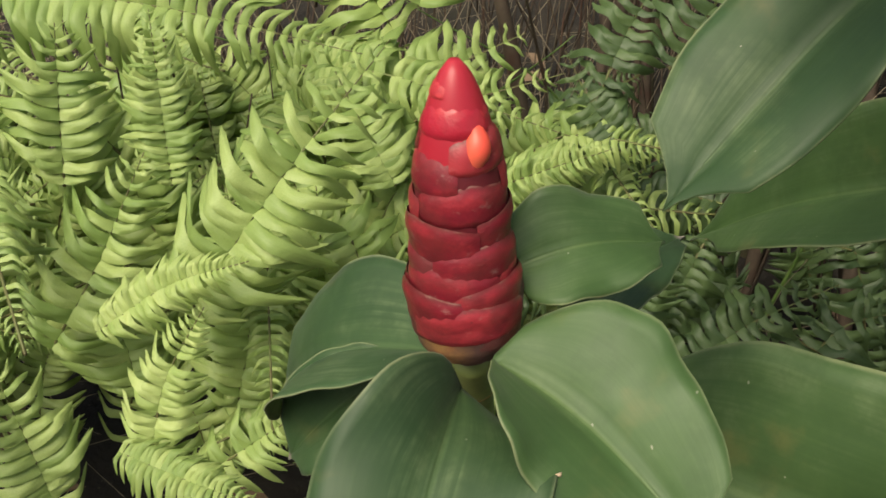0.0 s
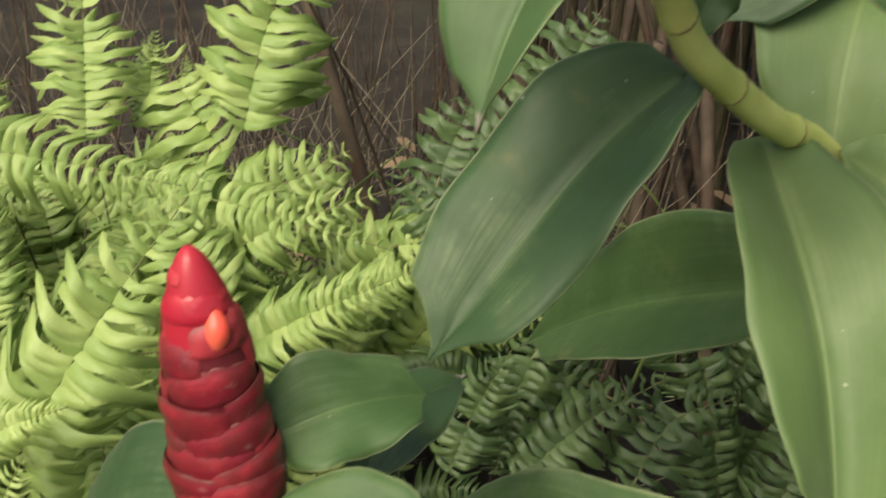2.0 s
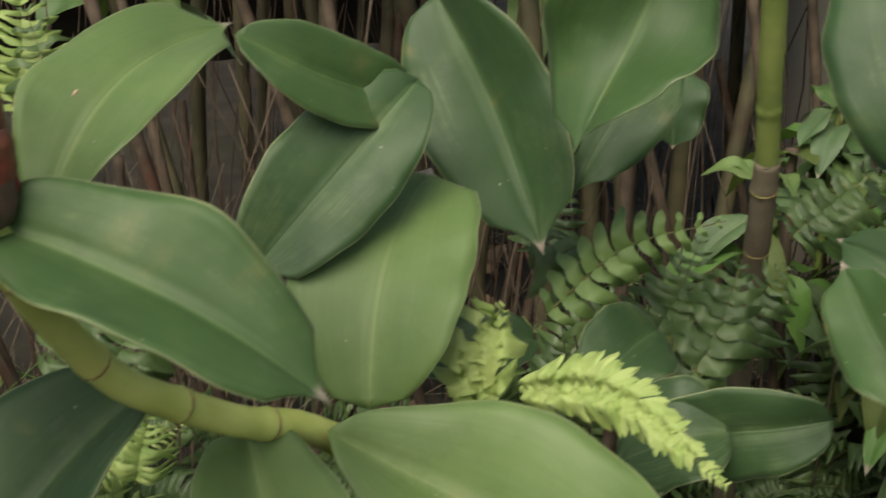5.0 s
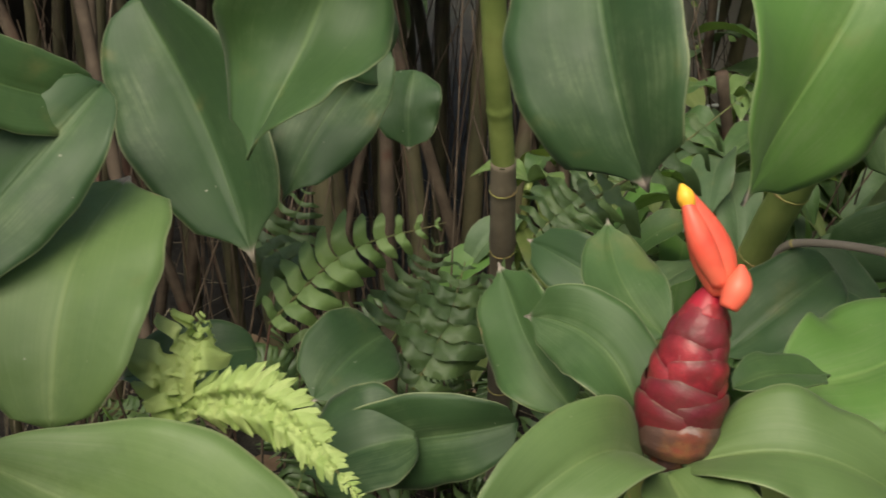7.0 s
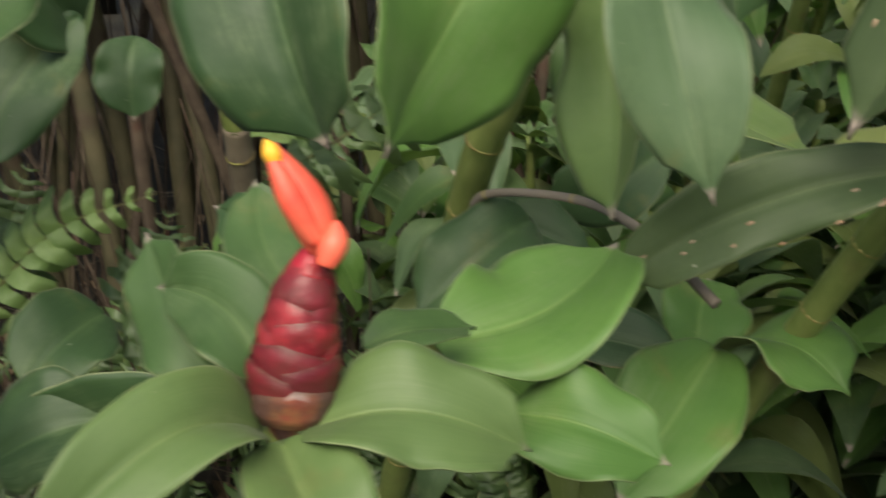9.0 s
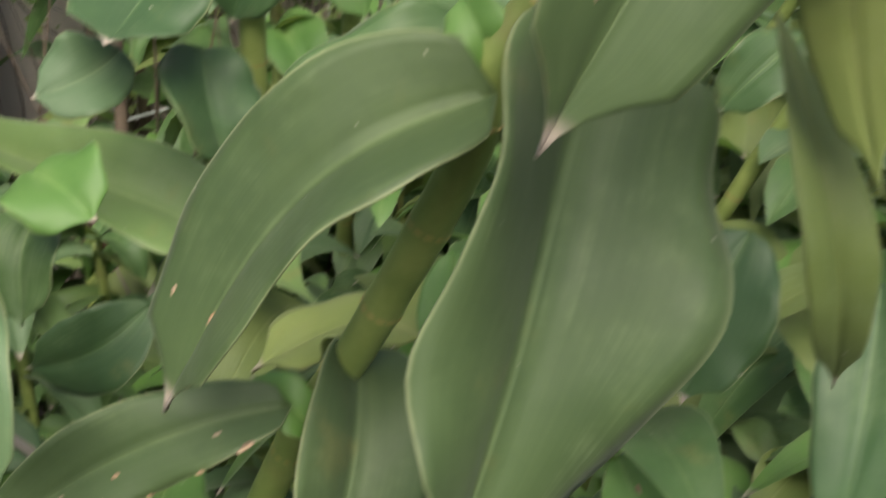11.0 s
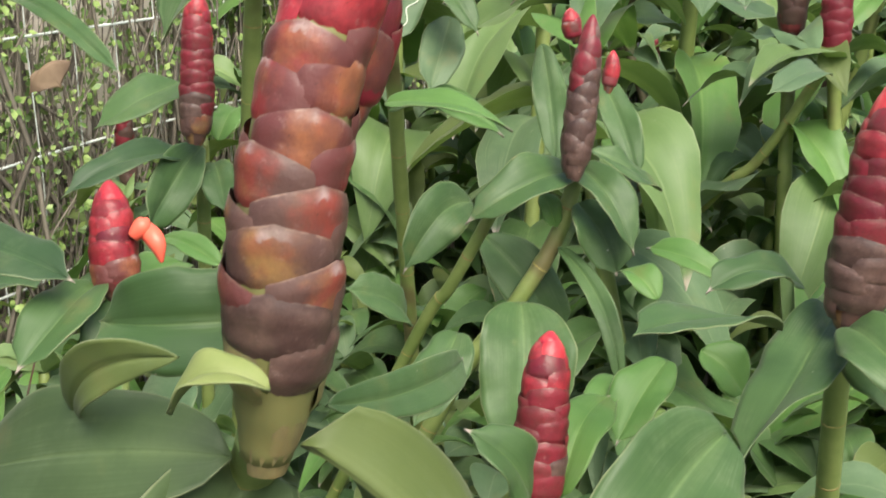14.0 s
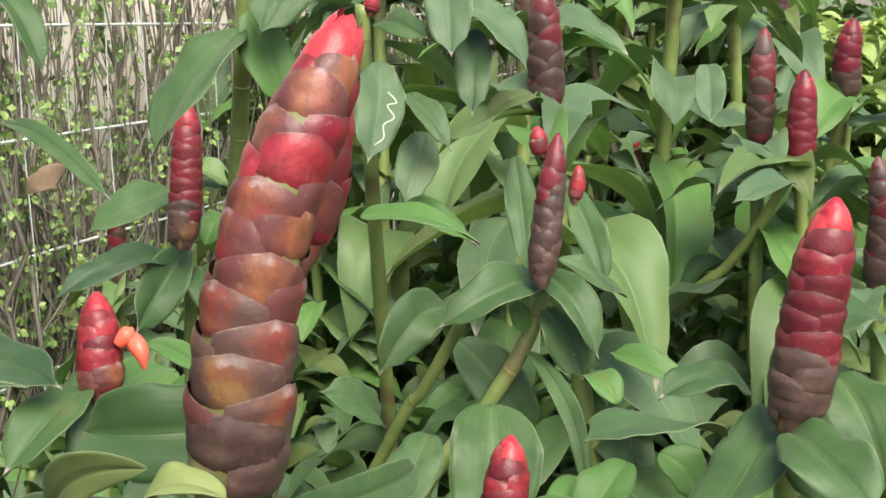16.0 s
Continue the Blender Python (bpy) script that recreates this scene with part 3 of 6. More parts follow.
def frond_frames(a, b, c, size, normal, seed, kind=0):
    """The rachis and the poses of all leaflets of a frond from a over b to its tip c."""
    rnd = random.Random(seed)
    pts = spline((a, b, c), 40)
    length = sum((q - p).length for p, q in zip(pts, pts[1:]))
    count = max(8, int(length / (size * FERNS[kind][2])))
    n0, poses, bunch = Vector(normal), [], FERNS[kind][4]
    for i in range(count):
        f = (i + 0.5) / count
        k = min(int(f * 40), 39)
        if rnd.random() < 0.04:
            continue
        p = pts[k].lerp(pts[k + 1], f * 40 - k)
        d = (pts[k + 1] - pts[k]).normalized()
        up = (n0 - d * n0.dot(d)).normalized()
        long = size * min(1.0, 0.55 + f * 2.2) * (1 - max(0.0, (f - 0.35) / 0.68) ** 1.5) + size * 0.05
        for sign in (-1, 1):
            side = d.cross(up) * sign
            lean = 0.02 + 0.34 * f * f + rnd.uniform(-0.14, 0.14) + bunch * rnd.uniform(0.2, 1.4)
            x = (side * math.cos(lean) + d * math.sin(lean) + up * (rnd.uniform(-0.12, 0.22) + bunch * rnd.uniform(0.0, 1.3))).normalized()
            y = (d - x * d.dot(x)).normalized()
            z = x.cross(y)
            if z.dot(up) < 0:
                z = -z
            roll = Matrix.Rotation(-0.30 * sign + rnd.uniform(-0.35, 0.35), 3, x)
            y, z = roll @ y, roll @ z
            m = Matrix((x, y, z)).transposed().to_4x4()
            m.translation = p
            s = long * rnd.uniform(0.9, 1.08)
            poses.append(m @ Matrix.Diagonal((s, s if y.cross(z).dot(x) > 0 else s, s, 1)))
    return pts, poses, rnd


def frond(parent, a, b, c, size, normal, tone=0):
    """A fern frond whose leaflets are pieces of their own."""
    global frond_count
    frond_count += 1
    pts, poses, rnd = frond_frames(a, b, c, size, normal, frond_count, tone)
    bm = bmesh.new()
    low = Vector(normal).normalized() * 0.0012
    tube(bm, [p - low for p in pts], [0.0013 - 0.0009 * i / 40 for i in range(41)], 6)
    ob = mesh_object("frond", bm, M_rachis, parent)
    for m in poses:
        p = new("pinna", PINNAE[tone][rnd.randrange(8)])
        under(p, ob)
        p.matrix_basis = m
    return ob


# ---- ground and walls ----
def build_ground():
    bm = bmesh.new()
    n = 90
    grid = []
    for i in range(n + 1):
        row = []
        for j in range(n + 1):
            x, y = ((i / n - 0.5) * 2), ((j / n - 0.5) * 2)
            x, y = math.copysign(abs(x) ** 3.2 * 60, x) + x * 2.5 + 0.8, math.copysign(abs(y) ** 3.2 * 60, y) + y * 2.5 + 0.7
            z = 0.035 * noise.noise((x * 3, y * 3, 0)) + 0.02 * noise.noise((x * 9, y * 9, 4))
            row.append(bm.verts.new((x, y, z - 0.03)))
        grid.append(row)
    for a, b in zip(grid, grid[1:]):
        for j in range(n):
            bm.faces.new((a[j], b[j], b[j + 1], a[j + 1]))
    ob = mesh_object("ground", bm, M_soil)
    return tagged(ob, "dark damp soil under the plants", "ground", kind="structure")


build_ground()


def wall_y(x):
    return 1.66 + 0.09 * (x - 2.09)


def box(bm, lo, hi):
    v = [bm.verts.new((x, y, z)) for x in (lo[0], hi[0]) for y in (lo[1], hi[1]) for z in (lo[2], hi[2])]
    for f in ((0, 1, 3, 2), (4, 6, 7, 5), (0, 4, 5, 1), (2, 3, 7, 6), (0, 2, 6, 4), (1, 5, 7, 3)):
        bm.faces.new([v[i] for i in f])


def build_wall():
    bm = bmesh.new()
    box(bm, (-0.75, 0.12, -0.1), (3.6, 0.32, 2.4))
    ob = mesh_object("wall_north", bm, M_wall)
    ob.matrix_basis = pose(2.09, 1.66, 0, 0, 0, math.degrees(math.atan(0.09)))
    return tagged(ob, "cream plastered garden wall with grey stains", "wall", kind="structure")


build_wall()


def closing_wall(name, lo, hi, material=None, label="plain plastered garden wall closing the bed"):
    bm = bmesh.new()
    box(bm, lo, hi)
    return tagged(mesh_object(name, bm, material or M_wall), label, "wall", kind="structure")


# south and west walls are unseen, added to limit low skylight from behind
closing_wall("wall_south", (-5.0, -2.6, -0.1), (7.0, -2.4, 1.1))
closing_wall("wall_west", (-3.2, -2.39, -0.1), (-3.0, 4.0, 1.1))
closing_wall("wall_east", (6.9, -2.39, -0.1), (7.1, 3.6, 2.6))
# added wall; its dark colour plays the shadow behind the canes
closing_wall("wall_back", (-2.99, 3.6, -0.1), (1.3, 3.8, 2.2), M_shade_wall, "dark weathered garden wall behind the canes")

# ---- ferns ----
fern = new("fern")
fern.matrix_basis = Matrix.Translation((-0.12, 0.85, 0.0))
tagged(fern, "sword fern with arching yellow-green fronds", "fern")

# ---- templates for the plants behind ----
TOP = 0.80


def template(seed, style, cone_len, radius, count, spread=0.80):
    """A whole plant: cane, leaves in a spiral and a cone, its top at TOP."""
    rnd = random.Random(seed)
    ob = new("ginger_plant")
    tagged(ob, "spiral ginger with a " + {"red": "bright red", "dark": "dark red", "husk": "browning", "bud": "small red"}[style] + " cone among arching leaves", "plant", "spiral ginger plants")
    lean = Vector((rnd.uniform(-0.10, 0.10), rnd.uniform(-0.10, 0.10), 0))
    path = [Vector((0, 0, TOP)), Vector((0, 0, TOP * 0.72)) - lean * 0.4, Vector((0, 0, TOP * 0.35)) - lean * 1.2, Vector((0, 0, -0.05)) - lean * 1.6]
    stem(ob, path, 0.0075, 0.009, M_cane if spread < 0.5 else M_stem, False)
    pts = spline(path, 60)
    for i in range(count):
        f = 0.0 if i < 4 else (i - 3) / count * spread
        p = pts[int(f * 60)]
        a = i * 2.2 + rnd.uniform(-0.3, 0.3)
        out = Vector((math.cos(a), math.sin(a), 0))
        long = rnd.uniform(0.085, 0.13) if i < 4 else rnd.uniform(0.12, 0.18)
        drop = rnd.uniform(-0.1, 0.55) if i < 6 else rnd.uniform(0.2, 0.9)
        tip = p + out * long * rnd.uniform(0.8, 1.0) - Vector((0, 0, long * drop))
        n = (Vector((0, 0, 1)) + out * rnd.uniform(0.1, 0.7) + Vector((rnd.uniform(-.4, .4), rnd.uniform(-.4, .4), 0))).normalized()
        far_leaf(ob, p, tip, long * rnd.uniform(0.38, 0.48), n, rnd.uniform(0.12, 0.32), rnd.choice((0.5, 0.9, 1.5)), rnd.choice((4, 4, 2, 3, 4, 0, 6, 6)), seed * 50 + i)
    if cone_len:
        cone(ob, [pts[0] + Vector((0, 0, 0.004)), pts[0] + Vector((0.004, 0, cone_len * 0.5)), pts[0] + Vector((rnd.uniform(-.012, .012), 0, cone_len))], radius, max(12, int(cone_len * 200)), "red" if style == "bud" else style, True)
    return ob


def far_leaf(parent, base, tip, width, normal, arch, fold, tone, seed):
    return mesh_object("leaf", leaf_bmesh(base, tip, width, normal, arch, fold, seed, 6, 12, True), M_leaf[tone], parent)


TEMPLATES = [template(301, "dark", 0.105, 0.0165, 18), template(302, "husk", 0.115, 0.0165, 18), template(303, "dark", 0.095, 0.0165, 18), template(304, "husk", 0.13, 0.016, 18), template(305, "bud", 0.0, 0.0, 22), template(306, "bud", 0.0, 0.0, 21), template(307, "bud", 0.0, 0.0, 17, 0.36), template(308, "bud", 0.0, 0.0, 16, 0.40)]
for ob in TEMPLATES[4:]:
    ob["label"] = "leafy spiral ginger without a cone"
HOMES = [(3.3, 1.0), (2.6, 1.1), (2.9, 0.7), (1.9, 1.25), (2.3, 0.55), (3.2, 1.2), (0.75, 1.5), (0.2, 1.7)]
for ob, (x, y) in zip(TEMPLATES, HOMES):
    ob.matrix_basis = pose(x, y, 0, 0, 0, 40 * x)


def set_plant(kind, top, turn):
    k = top[2] / TOP
    return copy_thing(TEMPLATES[kind], Matrix.Translation((top[0], top[1], 0)) @ Matrix.Rotation(radians(turn), 4, "Z") @ Matrix.Scale(k, 4))


# ---- plants ----
# the plant with the short red cone, leaning over the ferns
ginger = plant((0.044, 0.629, 0.000), "spiral ginger with a short glossy red cone and broad dark leaves")
stem(ginger, [(0.014, 0.379, 0.553), (0.019, 0.412, 0.490), (0.033, 0.531, 0.220), (0.044, 0.629, -0.040)], 0.008, 0.009, M_stem)
cone(ginger, [(0.013, 0.377, 0.561), (0.009, 0.381, 0.601), (0.004, 0.385, 0.679)], 0.0232, 26, 'red')
leaf(ginger, (0.021, 0.351, 0.574), (0.096, 0.286, 0.535), 0.085, (0.10, -0.43, 0.90), -0.01, (0.52, 0.52), 0, -0.06, 0.26, (0.80, 0.54))
scars(leaf(ginger, (0.010, 0.354, 0.557), (-0.014, 0.251, 0.518), 0.086, (0.29, -0.39, 0.87), 0.09, (0.28, 0.46), 1, 0.04, 0.50, (1.01, 0.54)), ((0, 0.35, 0.003),))
leaf(ginger, (0.004, 0.385, 0.551), (-0.075, 0.462, 0.470), 0.079, (-0.72, -0.03, 0.69), 0.11, (0.51, 0.24), 1, 0.02, -0.31, (0.79, 0.44))
leaf(ginger, (-0.012, 0.401, 0.529), (-0.066, 0.412, 0.469), 0.050, (-0.68, -0.53, 0.51), 0.12, (0.28, 0.32), 1, 0.02, -0.07, (0.94, 0.54))
leaf(ginger, (0.028, 0.389, 0.589), (0.094, 0.414, 0.588), 0.049, (0.23, -0.57, 0.79), 0.10, (0.27, 0.22), 0, -0.03, -0.16, (0.70, 0.43))
leaf(ginger, (0.064, 0.412, 0.545), (0.117, 0.476, 0.554), 0.049, (0.19, -0.30, 0.93), 0.02, (0.28, 0.38), 1, -0.11, -0.27, (0.89, 0.61))
leaf(ginger, (0.094, 0.526, 0.394), (0.356, 0.481, 0.344), 0.177, (0.00, -0.74, 0.68), 0.42, (0.52, 0.28), 0, 0.09, 0.79, (0.92, 0.62))
petal_tube(ginger, [(0.012, 0.371, 0.644), (0.013, 0.372, 0.652), (0.011, 0.377, 0.660)], 0.0046, M_petal, 'bract')
# the plant with the bent stem
bent_ginger = plant((0.534, 0.729, 0.000), "spiral ginger with a bent yellow-green stem and a browning red cone")
stem(bent_ginger, [(0.169, 0.427, 0.812), (0.174, 0.430, 0.798), (0.181, 0.436, 0.774), (0.193, 0.447, 0.746), (0.208, 0.458, 0.720), (0.231, 0.472, 0.697), (0.257, 0.488, 0.674), (0.285, 0.506, 0.655), (0.312, 0.525, 0.625), (0.351, 0.553, 0.565), (0.451, 0.650, 0.254), (0.534, 0.729, -0.040)], 0.0072, 0.0085, M_yellow)
cone(bent_ginger, [(0.167, 0.430, 0.809), (0.164, 0.431, 0.840), (0.160, 0.438, 0.880), (0.155, 0.446, 0.915)], 0.0192, 24, 'old')
leaf(bent_ginger, (0.214, 0.484, 0.701), (0.094, 0.426, 0.595), 0.087, (-0.42, -0.51, 0.75), 0.04, (0.52, 0.52), 1, 0.02, -0.05, (0.90, 0.44))
leaf(bent_ginger, (0.160, 0.407, 0.816), (0.106, 0.361, 0.729), 0.068, (-0.57, -0.52, 0.63), 0.04, (0.52, 0.52), 0, 0.03, 0.11, (0.65, 0.64))
leaf(bent_ginger, (0.171, 0.431, 0.808), (0.281, 0.378, 0.745), 0.065, (0.11, -0.66, 0.74), 0.06, (0.52, 0.52), 0, -0.03, -0.13, (0.78, 0.51))
leaf(bent_ginger, (0.157, 0.430, 0.813), (0.071, 0.472, 0.788), 0.049, (-0.49, -0.66, 0.57), 0.03, (0.09, 0.22), 0, 0.03, 0.24, (0.91, 0.65))
leaf(bent_ginger, (0.259, 0.504, 0.661), (0.257, 0.348, 0.534), 0.089, (0.09, -0.63, 0.77), 0.06, (0.52, 0.52), 6, -0.01, -0.21, (1.01, 0.38))
leaf(bent_ginger, (0.299, 0.502, 0.653), (0.433, 0.363, 0.623), 0.111, (-0.28, -0.45, 0.85), -0.18, (0.52, 0.40), 6, -0.04, 0.07, (1.06, 0.57))
leaf(bent_ginger, (0.337, 0.596, 0.601), (0.408, 0.716, 0.699), 0.110, (-0.21, -0.54, 0.82), 0.14, (0.14, 0.20), 6, -0.04, -0.04, (1.06, 0.38))
leaf(bent_ginger, (0.255, 0.562, 0.725), (0.237, 0.559, 0.691), 0.031, (-0.49, -0.81, 0.33), 0.1, 0.62, 1)
leaf(bent_ginger, (0.312, 0.489, 0.584), (0.186, 0.747, 0.390), 0.099, (-0.87, -0.07, 0.48), 0.00, (0.47, 0.52), 0, 0.04, -0.01, (0.95, 0.71))
scars(leaf(bent_ginger, (0.186, 0.483, 0.791), (0.276, 0.576, 0.838), 0.061, (-0.00, -0.45, 0.89), 0.12, (0.26, 0.35), 6, -0.05, 0.02, (0.91, 0.54)), ((0.3, 0.35, 0.002),))
leaf(bent_ginger, (0.149, 0.466, 0.819), (0.071, 0.545, 0.827), 0.042, (-0.24, -0.33, 0.91), 0.1, 0.62, 0)
# the plant with the orange flower
flowering_ginger = plant((0.755, 0.589, 0.000), "spiral ginger with an orange flower on its red cone")
stem(flowering_ginger, [(0.553, 0.325, 0.702), (0.580, 0.360, 0.641), (0.676, 0.486, 0.288), (0.755, 0.589, -0.040)], 0.007, 0.008, M_stem)
cone(flowering_ginger, [(0.557, 0.325, 0.703), (0.563, 0.328, 0.735), (0.574, 0.333, 0.772)], 0.0174, 21, 'flower')
leaf(flowering_ginger, (0.547, 0.326, 0.702), (0.452, 0.290, 0.704), 0.041, (0.18, -0.44, 0.88), 0.24, (0.49, 0.52), 6, 0.06, -0.12, (0.95, 0.50))
leaf(flowering_ginger, (0.556, 0.316, 0.706), (0.634, 0.275, 0.695), 0.050, (-0.05, -0.35, 0.94), 0.20, (0.26, 0.32), 6, 0.00, 0.34, (0.97, 0.56))
leaf(flowering_ginger, (0.549, 0.314, 0.705), (0.549, 0.238, 0.684), 0.048, (-0.11, -0.27, 0.96), 0.04, (0.52, 0.52), 6, 0.04, -0.11, (0.95, 0.51))
leaf(flowering_ginger, (0.560, 0.357, 0.705), (0.536, 0.415, 0.724), 0.042, (-0.36, -0.42, 0.84), 0.16, (0.26, 0.35), 0, 0.13, -0.31, (0.83, 0.50))
leaf(flowering_ginger, (0.551, 0.396, 0.685), (0.546, 0.466, 0.726), 0.044, (-0.63, -0.42, 0.65), 0.05, (0.15, 0.29), 0, -0.04, -0.17, (0.87, 0.55))
leaf(flowering_ginger, (0.589, 0.384, 0.720), (0.593, 0.447, 0.750), 0.037, (-0.35, -0.39, 0.85), -0.01, (0.20, 0.12), 0, -0.10, 0.12, (0.87, 0.61))
leaf(flowering_ginger, (0.596, 0.342, 0.716), (0.652, 0.349, 0.706), 0.023, (0.21, -0.30, 0.93), 0.07, (0.24, 0.27), 0, -0.02, -0.06, (0.92, 0.53))
leaf(flowering_ginger, (0.646, 0.376, 0.686), (0.751, 0.383, 0.707), 0.084, (-0.17, -0.31, 0.93), 0.03, (0.13, 0.37), 2, 0.13, -0.26, (0.97, 0.60))
leaf(flowering_ginger, (0.667, 0.344, 0.661), (0.711, 0.285, 0.655), 0.050, (-0.41, -0.39, 0.82), 0.12, 0.62, 2)
# tall neighbours whose leaves hang into view
tall_ginger = plant((0.787, 0.962, 0.000), "tall spiral ginger with hanging pointed leaves")
stem(tall_ginger, [(0.662, 0.753, 0.867), (0.689, 0.787, 0.721), (0.698, 0.798, 0.678), (0.707, 0.808, 0.634)], 0.0098, 0.010, M_stem, False)
stem(tall_ginger, [(0.707, 0.808, 0.636), (0.719, 0.830, 0.546), (0.756, 0.903, 0.246), (0.787, 0.962, -0.040)], 0.0108, 0.0115, M_sheath)
leaf(tall_ginger, (0.434, 0.791, 0.792), (0.478, 0.693, 0.636), 0.106, (-0.60, -0.74, 0.30), -0.00, (0.52, 0.52), 1, -0.03, -0.25, (0.83, 0.54))
leaf(tall_ginger, (0.517, 0.607, 0.856), (0.453, 0.583, 0.749), 0.096, (-0.30, -0.88, 0.37), -0.10, (0.26, 0.41), 0, -0.01, 0.92, (0.85, 0.66))
leaf(tall_ginger, (0.396, 0.699, 0.762), (0.277, 0.660, 0.660), 0.078, (-0.20, -0.81, 0.54), 0.08, (0.28, 0.29), 1, -0.01, -0.01, (0.94, 0.53))
leaf(tall_ginger, (0.287, 0.681, 0.804), (0.401, 0.716, 0.744), 0.054, (0.45, -0.80, 0.39), 0.08, (0.29, 0.24), 0, 0.07, 0.12, (0.95, 0.55))
leaf(tall_ginger, (0.672, 0.611, 0.849), (0.665, 0.526, 0.723), 0.113, (-0.73, -0.55, 0.41), 0.16, (0.52, 0.38), 1, 0.01, 0.15, (0.92, 0.38))
leaf(tall_ginger, (0.522, 0.721, 0.823), (0.589, 0.744, 0.739), 0.072, (0.46, -0.88, 0.12), 0.1, 0.62, 1)
leaf(tall_ginger, (0.585, 0.731, 0.758), (0.500, 0.702, 0.672), 0.068, (-0.32, -0.76, 0.57), 0.05, (0.20, 0.28), 1, 0.05, 0.17, (0.95, 0.64))
leaf(tall_ginger, (0.650, 0.856, 0.702), (0.636, 0.832, 0.644), 0.053, (-0.34, -0.84, 0.42), 0.1, 0.62, 1)
leafy_ginger = plant((0.795, 0.846, 0.000), "spiral ginger with bright hanging leaves")
stem(leafy_ginger, [(0.769, 0.478, 0.896), (0.768, 0.507, 0.762), (0.761, 0.529, 0.704), (0.764, 0.563, 0.632), (0.781, 0.719, 0.284), (0.795, 0.846, -0.040)], 0.011, 0.012, M_stem)
leaf(leafy_ginger, (0.724, 0.436, 0.871), (0.637, 0.405, 0.766), 0.099, (-0.28, -0.83, 0.48), -0.02, (0.13, 0.18), 2, 0.00, -0.86, (0.89, 0.52))
leaf(leafy_ginger, (0.779, 0.437, 0.826), (0.745, 0.380, 0.722), 0.067, (-0.89, -0.21, 0.40), -0.08, (0.43, 0.17), 6, 0.04, 0.19, (0.92, 0.38))
leaf(leafy_ginger, (0.759, 0.553, 0.653), (0.821, 0.490, 0.632), 0.042, (-0.33, -0.58, 0.74), 0.1, 0.62, 1)
leaf(leafy_ginger, (0.643, 0.493, 0.671), (0.608, 0.561, 0.688), 0.039, (-0.55, -0.46, 0.70), 0.05, (0.20, 0.26), 1, 0.01, -0.13, (0.94, 0.56))
leaf(leafy_ginger, (0.522, 0.512, 0.604), (0.462, 0.529, 0.584), 0.070, (-0.39, -0.40, 0.83), 0.1, 0.62, 1)
leaf(leafy_ginger, (0.572, 0.491, 0.615), (0.487, 0.564, 0.577), 0.058, (-0.69, -0.68, 0.25), 0.13, (0.14, 0.46), 1, 0.00, -0.10, (0.95, 0.47))
leaf(leafy_ginger, (0.479, 0.708, 0.564), (0.386, 0.715, 0.555), 0.054, (-0.13, -0.57, 0.81), 0.09, (0.28, 0.27), 1, -0.01, 0.06, (0.92, 0.54))
leaf(leafy_ginger, (0.569, 0.700, 0.562), (0.502, 0.660, 0.543), 0.068, (0.06, -0.51, 0.86), 0.10, (0.25, 0.34), 1, 0.03, 0.07, (0.94, 0.53))
twig = plant((0.72, 0.62, 0.0), "thin dry twig arching between the ginger leaves")
twig.name, twig["category"], twig["group"] = "twig", "twig", "dry twigs"
stem(twig, [(0.742, 0.512, 0.666), (0.745, 0.498, 0.690), (0.773, 0.453, 0.699), (0.786, 0.408, 0.695), (0.788, 0.351, 0.680)], 0.0022, 0.003, M_twig)
# the plant with the large curved cone
old_ginger = plant((0.820, 0.653, 0.000), "spiral ginger with a long curved cone, brown below and red above")
stem(old_ginger, [(0.905, 0.097, 1.084), (0.921, 0.120, 1.056), (0.930, 0.165, 1.005), (0.915, 0.212, 0.945), (0.905, 0.233, 0.912), (0.903, 0.245, 0.872), (0.895, 0.301, 0.770), (0.882, 0.363, 0.660), (0.848, 0.523, 0.297), (0.820, 0.653, -0.040)], 0.0085, 0.0095, M_stem)
cone(old_ginger, [(0.904, 0.095, 1.079), (0.906, 0.089, 1.115), (0.910, 0.087, 1.154), (0.922, 0.084, 1.198), (0.941, 0.078, 1.236), (0.956, 0.076, 1.260)], 0.0182, 48, 'aged')
cone(old_ginger, [(0.952, 0.095, 1.178), (0.960, 0.092, 1.206), (0.970, 0.090, 1.236)], 0.0104, 14, 'red')
scars(leaf(old_ginger, (0.920, 0.114, 1.064), (0.810, 0.117, 0.942), 0.069, (-0.52, -0.73, 0.45), 0.11, (0.52, 0.52), 7, 0.03, -0.21, (0.76, 0.47)), ((0, 0.25, 0.004), (1, 0.25, 0.004), (1, 0.55, 0.004), (0, 0.55, 0.0035), (0.7, 0.8, 0.0022), (0.2, 0.65, 0.0015),))
leaf(old_ginger, (0.910, 0.086, 1.082), (0.972, 0.071, 0.912), 0.062, (-0.48, -0.87, -0.10), 0.18, (-0.86, -1.19), 3, -0.15, -0.63, (0.65, 0.38))
leaf(old_ginger, (0.928, 0.178, 1.037), (0.879, 0.257, 0.963), 0.057, (0.20, -0.60, -0.77), -0.23, (0.00, 0.00), 5, -0.05, 0.85, (0.69, 0.72))
leaf(old_ginger, (0.891, 0.116, 1.111), (0.896, 0.171, 1.074), 0.018, (-0.97, 0.18, 0.15), 0.16, (0.18, 0.43), 3, 0.12, -0.12, (1.05, 0.63))
leaf(old_ginger, (0.886, 0.076, 1.111), (0.874, 0.104, 1.102), 0.014, (-0.39, 0.14, 0.91), 0.32, 0.9, 5)
